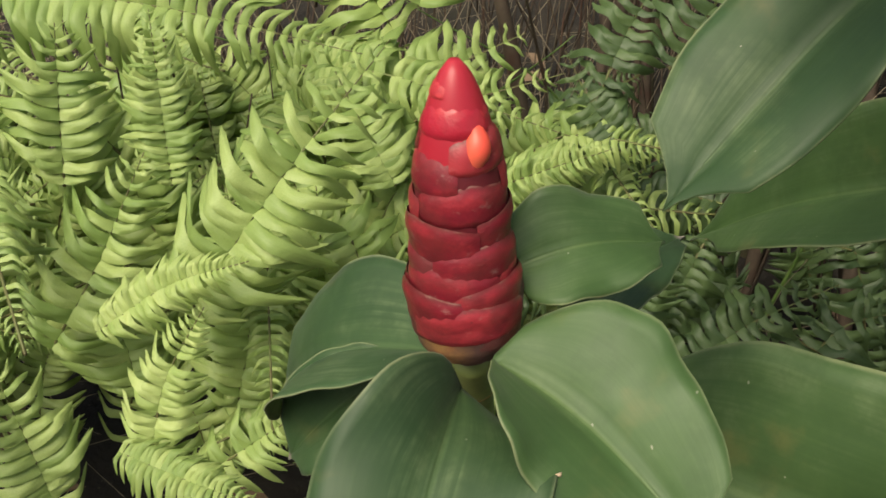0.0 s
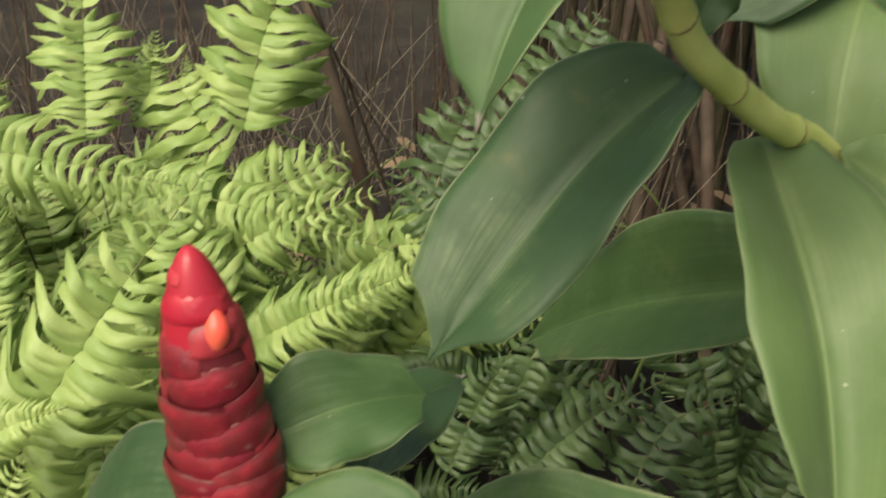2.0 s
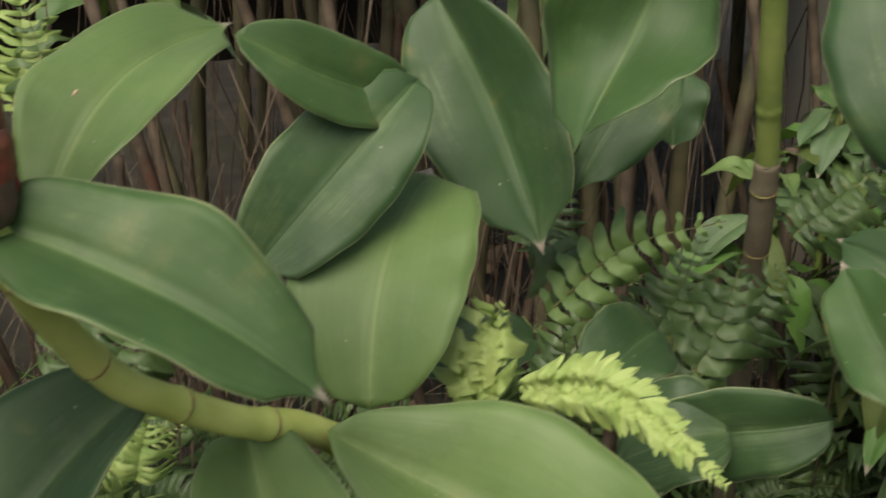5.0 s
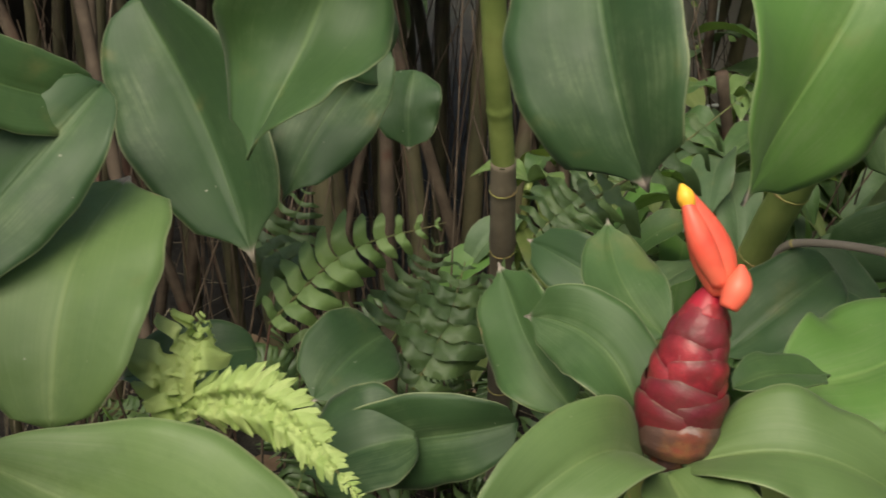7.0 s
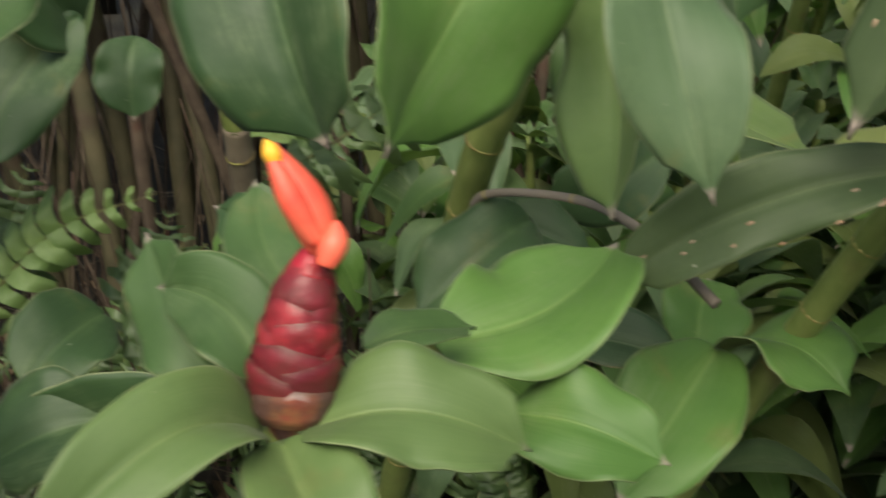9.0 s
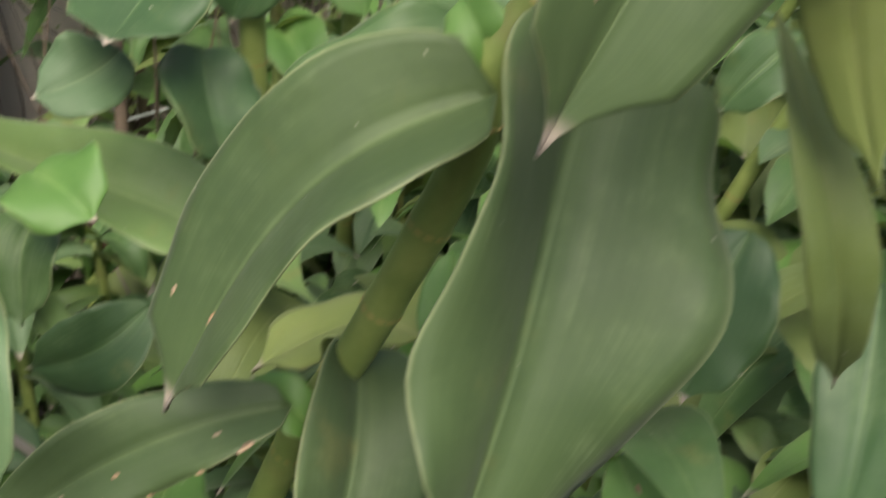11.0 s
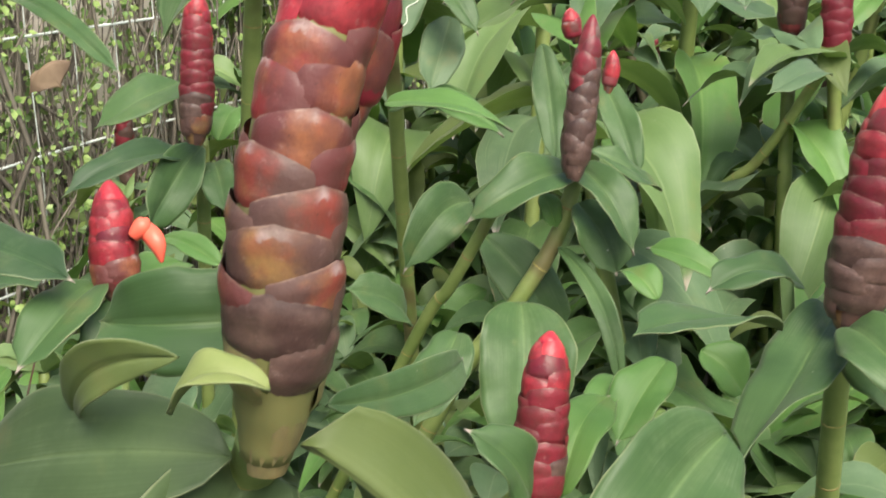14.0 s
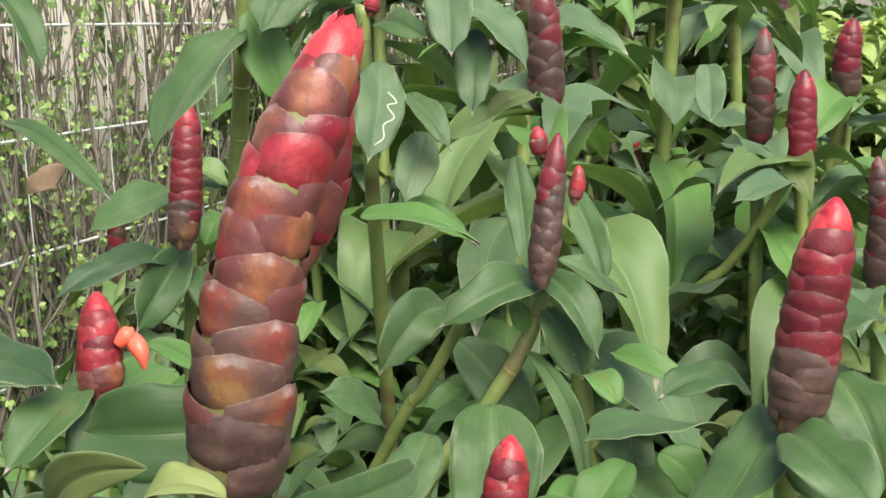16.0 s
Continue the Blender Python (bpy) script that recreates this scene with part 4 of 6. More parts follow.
leaf(old_ginger, (0.940, 0.100, 1.080), (1.059, 0.121, 1.052), 0.019, (0.27, -0.78, 0.57), 0.06, (0.39, 0.15), 0, 0.05, 0.06, (0.97, 0.51))
leaf(old_ginger, (0.978, 0.114, 1.023), (0.972, 0.131, 0.960), 0.035, (-0.99, -0.05, 0.09), 0.04, (0.11, 0.24), 5, 0.02, 0.37, (0.90, 0.52))
leaf(old_ginger, (0.903, 0.092, 0.984), (0.951, 0.104, 0.894), 0.032, (-0.30, -0.91, -0.28), -0.30, (0.00, 0.00), 5, -0.11, 0.95, (0.84, 0.47))
leaf(old_ginger, (0.906, 0.319, 0.754), (0.789, 0.236, 0.629), 0.077, (0.01, -0.83, 0.55), 0.11, (0.52, 0.52), 7, -0.00, -0.33, (0.93, 0.39))
leaf(old_ginger, (0.946, 0.319, 0.744), (0.892, 0.391, 0.711), 0.074, (-0.27, 0.23, 0.93), 0.04, (0.28, 0.13), 5, 0.20, 0.02, (0.98, 0.49))
scars(leaf(old_ginger, (0.857, 0.302, 0.752), (0.741, 0.378, 0.687), 0.043, (-0.64, -0.45, 0.62), 0.09, (0.26, 0.36), 7, 0.06, -0.27, (0.92, 0.42)), ((0.3, 0.2, 0.002), (0.3, 0.55, 0.002), (0.2, 0.6, 0.0016), (0.4, 0.7, 0.0016), (0.3, 0.75, 0.0016), (0, 0.15, 0.004), (0, 0.3, 0.002), (0, 0.45, 0.002), (0.6, 0.85, 0.002), (1, 0.2, 0.003), (1, 0.4, 0.002),))
scars(leaf(old_ginger, (0.897, 0.222, 0.908), (0.794, 0.292, 0.784), 0.072, (-0.80, -0.14, 0.58), 0.10, (0.52, 0.52), 7, 0.08, 0.13, (0.76, 0.38)), ((0.5, 0.78, 0.0028), (0.8, 0.78, 0.002),))
leaf(old_ginger, (0.906, 0.181, 0.938), (0.800, 0.136, 0.799), 0.116, (-0.06, -0.93, 0.35), -0.02, (0.41, 0.52), 7, -0.01, -0.16, (0.65, 0.38))
leaf(old_ginger, (0.979, 0.168, 0.933), (0.987, 0.127, 0.793), 0.027, (-0.36, -0.90, 0.24), 0.22, (0.11, 0.37), 3, 0.08, 0.60, (0.98, 0.59))
leaf(old_ginger, (0.740, 0.364, 0.871), (0.729, 0.295, 0.768), 0.056, (-0.13, -0.82, 0.56), 0.12, (0.01, 0.22), 4, 0.09, 0.63, (0.96, 0.64))
leaf(old_ginger, (0.866, 0.297, 0.737), (0.852, 0.324, 0.759), 0.023, (-0.27, -0.70, 0.67), 0.2, 0.62, 2)
leaf(old_ginger, (0.971, 0.326, 0.779), (0.951, 0.287, 0.708), 0.038, (-0.59, -0.62, 0.51), 0.06, 0.62, 2)
leaf(old_ginger, (0.909, 0.228, 0.912), (0.902, 0.245, 0.937), 0.027, (-0.72, -0.64, 0.27), 0.25, (0.29, 0.49), 2, -0.05, -0.06, (0.91, 0.48))
leaf(old_ginger, (0.901, 0.106, 1.076), (0.898, 0.263, 1.018), 0.046, (-0.77, 0.21, 0.60), 0.15, (0.05, 0.00), 7, 0.00, 0.10, (0.65, 0.81))
petal_tube(flowering_ginger, [(0.576, 0.329, 0.770), (0.572, 0.336, 0.787), (0.564, 0.344, 0.808)], 0.0079, M_petal, 'flower')
petal_tube(flowering_ginger, [(0.572, 0.326, 0.775), (0.565, 0.332, 0.792), (0.561, 0.341, 0.809)], 0.0046, M_petal, 'flower')
petal_tube(flowering_ginger, [(0.563, 0.338, 0.802), (0.562, 0.340, 0.807), (0.561, 0.342, 0.811)], 0.0031, M_yellow_petal, 'petal')
petal_tube(flowering_ginger, [(0.572, 0.320, 0.768), (0.577, 0.322, 0.776), (0.579, 0.324, 0.783)], 0.0050, M_petal, 'flower')
# the small plant with fresh leaves under the old one
young_ginger = plant((0.959, 0.646, 0.000), "young spiral ginger with fresh bright green leaves")
stem(young_ginger, [(0.824, 0.402, 0.606), (0.836, 0.422, 0.568), (0.903, 0.545, 0.256), (0.959, 0.646, -0.040)], 0.005, 0.006, M_stem)
leaf(young_ginger, (0.839, 0.400, 0.613), (0.736, 0.350, 0.576), 0.070, (-0.13, -0.39, 0.91), 0.08, (0.28, 0.26), 2, 0.00, 0.02, (0.96, 0.53))
leaf(young_ginger, (0.840, 0.405, 0.609), (0.876, 0.336, 0.608), 0.067, (0.21, 0.10, 0.97), 0.21, (0.14, 0.25), 2, -0.04, 0.54, (0.97, 0.53))
leaf(young_ginger, (0.825, 0.402, 0.607), (0.880, 0.458, 0.620), 0.051, (0.02, -0.23, 0.97), 0.1, 0.62, 2)
leaf(young_ginger, (0.820, 0.406, 0.608), (0.759, 0.476, 0.604), 0.041, (-0.34, -0.24, 0.91), 0.12, 0.62, 1)
leaf(young_ginger, (0.700, 0.477, 0.626), (0.772, 0.460, 0.633), 0.054, (-0.21, -0.53, 0.83), 0.1, 0.62, 2)
leaf(young_ginger, (0.771, 0.490, 0.673), (0.692, 0.486, 0.631), 0.054, (-0.35, -0.59, 0.73), 0.1, 0.62, 1)
# neighbours seen past the old plant
side_ginger = plant((0.856, 0.487, 0.000), "spiral ginger with drooping dark leaves")
stem(side_ginger, [(1.065, 0.231, 0.647), (1.053, 0.262, 0.599), (1.007, 0.314, 0.510), (0.924, 0.409, 0.230), (0.856, 0.487, -0.040)], 0.004, 0.005, M_stem)
scars(leaf(side_ginger, (1.034, 0.264, 0.660), (1.037, 0.219, 0.604), 0.042, (-0.56, -0.66, 0.50), 0.06, 0.62, 2), ((0.4, 0.3, 0.003), (0.6, 0.4, 0.003), (0.5, 0.55, 0.003), (1, 0.2, 0.005),))
leaf(side_ginger, (1.053, 0.293, 0.603), (1.024, 0.285, 0.564), 0.040, (-0.67, -0.44, 0.60), 0.06, 0.62, 1)
leaf(side_ginger, (0.984, 0.298, 0.543), (0.922, 0.292, 0.553), 0.033, (0.18, -0.34, 0.92), 0.1, 0.62, 2)
leaf(side_ginger, (1.058, 0.218, 0.803), (1.010, 0.211, 0.732), 0.057, (-0.73, -0.42, 0.54), 0.06, 0.62, 1)
leaf(side_ginger, (1.062, 0.153, 0.802), (0.999, 0.119, 0.717), 0.047, (-0.68, -0.34, 0.64), 0.06, 0.62, 1)
leaf(side_ginger, (1.155, 0.266, 0.865), (1.110, 0.281, 0.829), 0.035, (-0.64, -0.44, 0.63), 0.08, 0.62, 0)
leaf(side_ginger, (1.151, 0.167, 0.853), (1.170, 0.215, 0.860), 0.036, (-0.48, 0.06, 0.87), 0.1, 0.62, 0)
left_ginger = plant((1.197, 0.890, 0.000), "spiral ginger with upright green stems and broad leaves")
stem(left_ginger, [(1.066, 0.620, 1.106), (1.068, 0.636, 0.984), (1.075, 0.652, 0.921), (1.097, 0.696, 0.751), (1.152, 0.803, 0.338), (1.197, 0.890, -0.040)], 0.01, 0.011, M_stem)
leaf(left_ginger, (1.019, 0.625, 0.870), (0.931, 0.595, 0.824), 0.095, (-0.35, -0.33, 0.88), -0.03, (0.19, 0.06), 1, 0.05, 0.03, (0.94, 0.38))
leaf(left_ginger, (1.022, 0.640, 0.790), (1.005, 0.593, 0.723), 0.076, (-0.13, -0.80, 0.58), 0.16, (0.26, 0.44), 1, 0.08, -0.28, (0.92, 0.48))
leaf(left_ginger, (1.090, 0.593, 0.894), (1.124, 0.572, 0.825), 0.058, (-0.32, -0.94, 0.14), 0.21, (0.47, 0.42), 2, -0.09, 0.06, (0.94, 0.39))
leaf(left_ginger, (1.136, 0.557, 0.836), (1.160, 0.502, 0.800), 0.039, (-0.32, -0.62, 0.72), 0.06, (0.20, 0.27), 0, 0.02, 0.06, (0.98, 0.56))
leaf(left_ginger, (0.852, 0.695, 0.765), (1.010, 0.499, 0.659), 0.093, (0.00, -0.48, 0.88), -0.30, (0.30, 0.28), 6, -0.30, 0.10, (0.91, 0.56))
leaf(left_ginger, (0.969, 0.653, 0.798), (0.906, 0.659, 0.778), 0.058, (-0.26, -0.77, 0.58), 0.09, (0.22, 0.28), 4, -0.09, 0.13, (0.91, 0.56))
leaf(left_ginger, (0.846, 0.518, 0.793), (0.855, 0.469, 0.778), 0.056, (-0.31, -0.34, 0.89), 0.1, 0.62, 2)
leaf(left_ginger, (0.849, 0.533, 0.760), (0.821, 0.506, 0.712), 0.055, (-0.54, -0.56, 0.63), 0.07, (0.40, 0.28), 0, 0.05, 0.28, (0.92, 0.55))
leaf(left_ginger, (0.925, 0.562, 0.663), (0.854, 0.606, 0.622), 0.056, (-0.64, -0.65, 0.42), 0.12, (0.22, 0.26), 1, -0.12, -0.22, (1.01, 0.61))
leaf(left_ginger, (1.187, 0.821, 0.903), (1.254, 0.720, 0.854), 0.068, (-0.25, -0.55, 0.80), 0.09, (0.24, 0.44), 2, 0.12, 0.05, (0.94, 0.57))
leaf(left_ginger, (1.227, 0.666, 0.869), (1.116, 0.669, 0.873), 0.031, (0.02, -0.46, 0.89), 0.00, (0.21, 0.23), 2, -0.13, -0.02, (0.95, 0.52))
leaf(left_ginger, (1.160, 0.730, 0.849), (1.179, 0.659, 0.773), 0.050, (-0.35, -0.73, 0.59), 0.08, 0.62, 2)
leaf(left_ginger, (1.276, 0.682, 0.920), (1.245, 0.775, 0.922), 0.044, (-0.27, -0.11, 0.95), -0.01, (0.42, 0.27), 1, 0.06, -0.40, (0.92, 0.38))
leaf(left_ginger, (1.117, 0.677, 0.872), (1.072, 0.685, 0.786), 0.063, (-0.70, -0.64, 0.31), 0.1, 0.62, 1)
twin_ginger = plant((0.752, 0.189, 0.000), "spiral ginger with a short red cone and an open orange flower")
stem(twin_ginger, [(1.173, 0.451, 1.042), (1.118, 0.407, 0.955), (1.079, 0.384, 0.854), (0.899, 0.277, 0.384), (0.752, 0.189, -0.040)], 0.0065, 0.0075, M_stem)
cone(twin_ginger, [(1.134, 0.419, 1.005), (1.141, 0.427, 1.038), (1.148, 0.434, 1.072)], 0.0157, 18, 'red')
petal_tube(twin_ginger, [(1.152, 0.415, 1.047), (1.148, 0.397, 1.039), (1.147, 0.392, 1.026)], 0.0056, M_petal, 'flower')
petal_tube(twin_ginger, [(1.141, 0.409, 1.041), (1.146, 0.405, 1.048), (1.149, 0.403, 1.052)], 0.0052, M_petal, 'flower')
leaf(twin_ginger, (1.127, 0.428, 1.011), (1.051, 0.414, 0.982), 0.041, (-0.30, -0.26, 0.92), 0.12, (0.36, 0.21), 0, -0.03, -0.02, (0.95, 0.54))
leaf(twin_ginger, (1.151, 0.427, 0.999), (1.230, 0.456, 0.991), 0.034, (0.19, -0.28, 0.94), 0.1, 0.62, 2)
leaf(twin_ginger, (1.236, 0.429, 0.994), (1.245, 0.496, 1.002), 0.020, (-0.40, -0.05, 0.92), 0.1, 0.62, 2)
leaf(twin_ginger, (1.132, 0.419, 1.002), (1.092, 0.402, 0.964), 0.031, (-0.48, -0.49, 0.73), 0.1, 0.62, 0)
leaf(twin_ginger, (0.978, 0.161, 1.087), (0.951, 0.220, 1.083), 0.045, (-0.79, -0.32, 0.52), 0.26, (0.41, 0.52), 0, -0.07, 0.10, (0.70, 0.61))
leaf(twin_ginger, (1.036, 0.373, 0.866), (0.933, 0.426, 0.828), 0.054, (-0.51, -0.47, 0.72), 0.1, 0.62, 0)
leaf(twin_ginger, (1.030, 0.354, 0.875), (1.009, 0.332, 0.855), 0.020, (-0.37, -0.39, 0.84), 0.1, 0.62, 1)
leaf(twin_ginger, (1.055, 0.392, 0.869), (0.929, 0.419, 0.822), 0.070, (-0.37, -0.14, 0.92), 0.00, (0.28, 0.14), 0, 0.03, 0.11, (0.91, 0.63))
leaf(twin_ginger, (0.925, 0.239, 0.875), (0.940, 0.277, 0.913), 0.038, (-0.41, -0.55, 0.73), 0.2, 0.62, 5)
twin_cane = plant((0.751, 0.235, 0.000), "upright green ginger cane")
stem(twin_cane, [(1.092, 0.381, 0.947), (1.077, 0.374, 0.904), (1.051, 0.363, 0.833), (0.886, 0.293, 0.375), (0.751, 0.235, -0.040)], 0.0055, 0.006, M_stem)
leaf(twin_cane, (1.103, 0.373, 0.954), (1.062, 0.320, 0.947), 0.055, (-0.30, 0.10, 0.95), 0.22, (0.40, 0.16), 4, -0.16, -0.16, (0.93, 0.55))
leaf(twin_cane, (1.089, 0.378, 0.950), (1.097, 0.420, 0.964), 0.029, (-0.39, -0.22, 0.89), 0.14, 0.62, 2)
# the plant with the narrow dark cone
narrow_ginger = plant((1.277, 0.704, 0.000), "spiral ginger with a narrow dark cone and drooping leaves")
stem(narrow_ginger, [(1.569, 0.325, 1.002), (1.555, 0.336, 0.948), (1.529, 0.362, 0.889), (1.483, 0.424, 0.772), (1.370, 0.578, 0.347), (1.277, 0.704, -0.040)], 0.0075, 0.0085, M_stem)
cone(narrow_ginger, [(1.522, 0.304, 1.016), (1.536, 0.305, 1.072), (1.554, 0.306, 1.141)], 0.0141, 30, 'husk')
cone(narrow_ginger, [(1.560, 0.326, 1.119), (1.561, 0.329, 1.132), (1.563, 0.332, 1.144)], 0.0089, 8, 'red')
cone(narrow_ginger, [(1.595, 0.310, 1.075), (1.599, 0.309, 1.090), (1.603, 0.310, 1.106)], 0.0077, 8, 'red')
leaf(narrow_ginger, (1.559, 0.326, 1.004), (1.460, 0.370, 0.977), 0.046, (-0.41, -0.43, 0.81), 0.22, (0.42, 0.46), 0, -0.03, 0.10, (0.92, 0.53))
leaf(narrow_ginger, (1.566, 0.319, 1.010), (1.532, 0.251, 0.951), 0.040, (-0.55, -0.37, 0.75), 0.17, (0.45, 0.41), 0, 0.00, -0.55, (0.86, 0.47))
leaf(narrow_ginger, (1.562, 0.319, 0.979), (1.546, 0.273, 0.925), 0.049, (-0.63, -0.49, 0.61), 0.14, (0.28, 0.52), 0, -0.03, 0.23, (0.96, 0.50))
leaf(narrow_ginger, (1.590, 0.322, 1.021), (1.650, 0.279, 0.977), 0.033, (-0.02, -0.73, 0.69), 0.08, (0.17, 0.21), 0, 0.09, -0.26, (0.94, 0.54))
leaf(narrow_ginger, (1.544, 0.328, 0.942), (1.499, 0.245, 0.838), 0.020, (-0.72, -0.35, 0.60), 0.15, (0.30, 0.32), 0, -0.09, -0.11, (0.91, 0.54))
leaf(narrow_ginger, (1.475, 0.326, 0.915), (1.397, 0.286, 0.812), 0.079, (-0.61, -0.47, 0.64), 0.10, (0.25, 0.29), 0, -0.02, -0.14, (0.90, 0.54))
leaf(narrow_ginger, (1.557, 0.424, 0.968), (1.461, 0.434, 0.923), 0.049, (-0.37, -0.68, 0.64), 0.19, (0.12, 0.40), 0, 0.11, -0.16, (0.94, 0.62))
leaf(narrow_ginger, (1.554, 0.409, 0.939), (1.571, 0.332, 0.848), 0.056, (-0.58, -0.67, 0.46), 0.10, (0.27, 0.28), 0, 0.01, 0.00, (0.94, 0.54))
leaf(narrow_ginger, (1.576, 0.526, 1.039), (1.586, 0.407, 1.024), 0.037, (-0.44, -0.15, 0.89), 0.2, 0.62, 2)
leaf(narrow_ginger, (1.714, 0.439, 1.090), (1.647, 0.386, 0.984), 0.033, (-0.70, -0.36, 0.62), 0.06, 0.62, 0)
leaf(narrow_ginger, (1.736, 0.387, 1.057), (1.686, 0.318, 0.968), 0.033, (-0.69, -0.33, 0.64), 0.14, 0.62, 0)
leaf(narrow_ginger, (1.549, 0.347, 0.988), (1.548, 0.332, 0.958), 0.019, (-0.73, -0.60, 0.33), 0.1, 0.62, 2)
leaf(narrow_ginger, (1.381, 0.375, 0.917), (1.323, 0.390, 0.959), 0.039, (0.22, -0.78, 0.58), 0.14, 0.62, 0)
leaf(narrow_ginger, (1.400, 0.340, 0.908), (1.325, 0.332, 0.859), 0.043, (-0.50, -0.31, 0.81), 0.1, 0.62, 0)
# the plant with the thick dark red cone
stout_ginger = plant((1.722, 0.127, 0.000), "spiral ginger with a thick dark red cone and folded leaves")
stem(stout_ginger, [(1.419, 0.053, 0.960), (1.435, 0.057, 0.908), (1.593, 0.095, 0.409), (1.722, 0.127, -0.040)], 0.0085, 0.009, M_stem)
cone(stout_ginger, [(1.370, 0.036, 0.986), (1.381, 0.031, 1.060), (1.393, 0.024, 1.136)], 0.0214, 30, 'dark')
leaf(stout_ginger, (1.408, 0.056, 0.974), (1.252, 0.059, 0.933), 0.051, (-0.26, -0.06, 0.96), 0.06, (0.25, 0.32), 0, -0.01, 0.63, (0.75, 0.38))
leaf(stout_ginger, (1.416, 0.079, 0.988), (1.360, 0.126, 0.992), 0.035, (-0.13, -0.23, 0.96), 0.17, (0.21, 0.29), 0, 0.06, -0.01, (0.95, 0.52))
leaf(stout_ginger, (1.324, 0.064, 0.990), (1.236, 0.121, 1.003), 0.040, (0.18, 0.05, 0.98), 0.08, (0.23, 0.10), 0, 0.08, -0.36, (0.96, 0.50))
leaf(stout_ginger, (1.402, 0.045, 0.966), (1.354, -0.017, 0.931), 0.045, (-0.53, -0.08, 0.85), 0.14, 0.62, 0)
leaf(stout_ginger, (1.359, 0.034, 0.986), (1.302, -0.037, 0.967), 0.048, (-0.39, 0.08, 0.92), 0.14, 0.62, 0)
leaf(stout_ginger, (1.417, 0.039, 1.034), (1.475, 0.009, 1.040), 0.039, (-0.23, -0.25, 0.94), 0.2, 0.62, 0)
leaf(stout_ginger, (1.441, 0.029, 1.005), (1.406, -0.017, 0.949), 0.049, (-0.70, -0.29, 0.66), 0.14, 0.62, 0)
leaf(stout_ginger, (1.183, 0.045, 0.986), (1.050, 0.064, 0.920), 0.066, (-0.44, -0.54, 0.72), 0.11, (0.27, 0.47), 0, 0.05, 0.18, (0.88, 0.49))
leaf(stout_ginger, (1.523, 0.172, 0.944), (1.524, 0.238, 0.961), 0.027, (-0.44, -0.22, 0.87), 0.2, 0.62, 2)
leaf(stout_ginger, (1.465, 0.202, 0.942), (1.481, 0.242, 0.954), 0.026, (-0.40, -0.11, 0.91), 0.2, 0.62, 2)
# the plant with the low red cone
low_ginger = plant((1.584, 0.334, 0.000), "spiral ginger with a slender red cone low among the leaves")
stem(low_ginger, [(1.249, 0.187, 0.870), (1.260, 0.192, 0.841), (1.438, 0.270, 0.378), (1.584, 0.334, -0.040)], 0.007, 0.008, M_stem)
cone(low_ginger, [(1.249, 0.187, 0.871), (1.265, 0.192, 0.925), (1.282, 0.196, 0.977)], 0.0173, 27, 'dark')
leaf(low_ginger, (1.333, 0.237, 0.802), (1.227, 0.229, 0.746), 0.065, (-0.28, -0.73, 0.63), 0.14, (0.00, 0.00), 0, 0.10, -0.26, (0.94, 0.63))
leaf(low_ginger, (1.342, 0.229, 0.798), (1.283, 0.180, 0.747), 0.047, (-0.54, -0.19, 0.82), 0.12, 0.62, 0)
leaf(low_ginger, (1.361, 0.215, 0.875), (1.460, 0.219, 0.866), 0.028, (0.10, -0.17, 0.98), 0.2, 0.62, 2)
leaf(low_ginger, (1.238, 0.188, 0.876), (1.206, 0.213, 0.936), 0.038, (0.03, -0.92, 0.39), 0.2, 0.62, 0)
leaf(low_ginger, (1.267, 0.180, 0.873), (1.360, 0.190, 0.906), 0.034, (-0.31, -0.18, 0.93), 0.2, 0.62, 2)
leaf(low_ginger, (1.439, 0.182, 0.905), (1.370, 0.189, 0.863), 0.041, (-0.52, -0.21, 0.83), 0.1, 0.62, 2)
leaf(low_ginger, (1.455, 0.162, 0.913), (1.465, 0.129, 0.880), 0.038, (-0.49, -0.68, 0.55), 0.1, 0.62, 2)
# the plant behind the red cones
back_ginger = plant((1.938, 0.721, 0.000), "tall spiral ginger with blue-green leaves, one marked by a pale trail")
stem(back_ginger, [(1.565, 0.522, 1.247), (1.582, 0.528, 1.099), (1.610, 0.543, 1.012), (1.791, 0.641, 0.455), (1.938, 0.721, -0.040)], 0.007, 0.0085, M_stem)
cone(back_ginger, [(1.568, 0.515, 1.240), (1.570, 0.514, 1.248), (1.573, 0.515, 1.262)], 0.0091, 8, 'red')
trail(leaf(back_ginger, (1.550, 0.492, 1.195), (1.485, 0.460, 1.111), 0.047, (-0.51, -0.59, 0.62), 0.06, (0.26, 0.32), 4, -0.03, -0.03, (0.95, 0.54)), ((0.3, 0.35), (0.2, 0.45), (0.35, 0.5), (0.2, 0.6), (0.35, 0.68), (0.25, 0.78), (0.4, 0.85)))
leaf(back_ginger, (1.590, 0.443, 1.278), (1.543, 0.408, 1.203), 0.044, (-0.68, -0.40, 0.61), 0.06, (0.29, 0.28), 4, -0.00, 0.04, (0.95, 0.50))
leaf(back_ginger, (1.619, 0.442, 1.246), (1.595, 0.361, 1.188), 0.044, (-0.40, -0.45, 0.80), 0.12, (0.26, 0.34), 4, -0.03, -0.37, (0.93, 0.55))
leaf(back_ginger, (1.619, 0.430, 1.225), (1.560, 0.397, 1.150), 0.036, (-0.65, -0.36, 0.67), 0.04, (0.29, 0.27), 1, 0.00, 0.02, (0.95, 0.53))
leaf(back_ginger, (1.549, 0.459, 1.168), (1.527, 0.398, 1.122), 0.027, (-0.51, -0.40, 0.76), 0.12, (0.25, 0.34), 0, 0.02, -0.04, (0.94, 0.55))
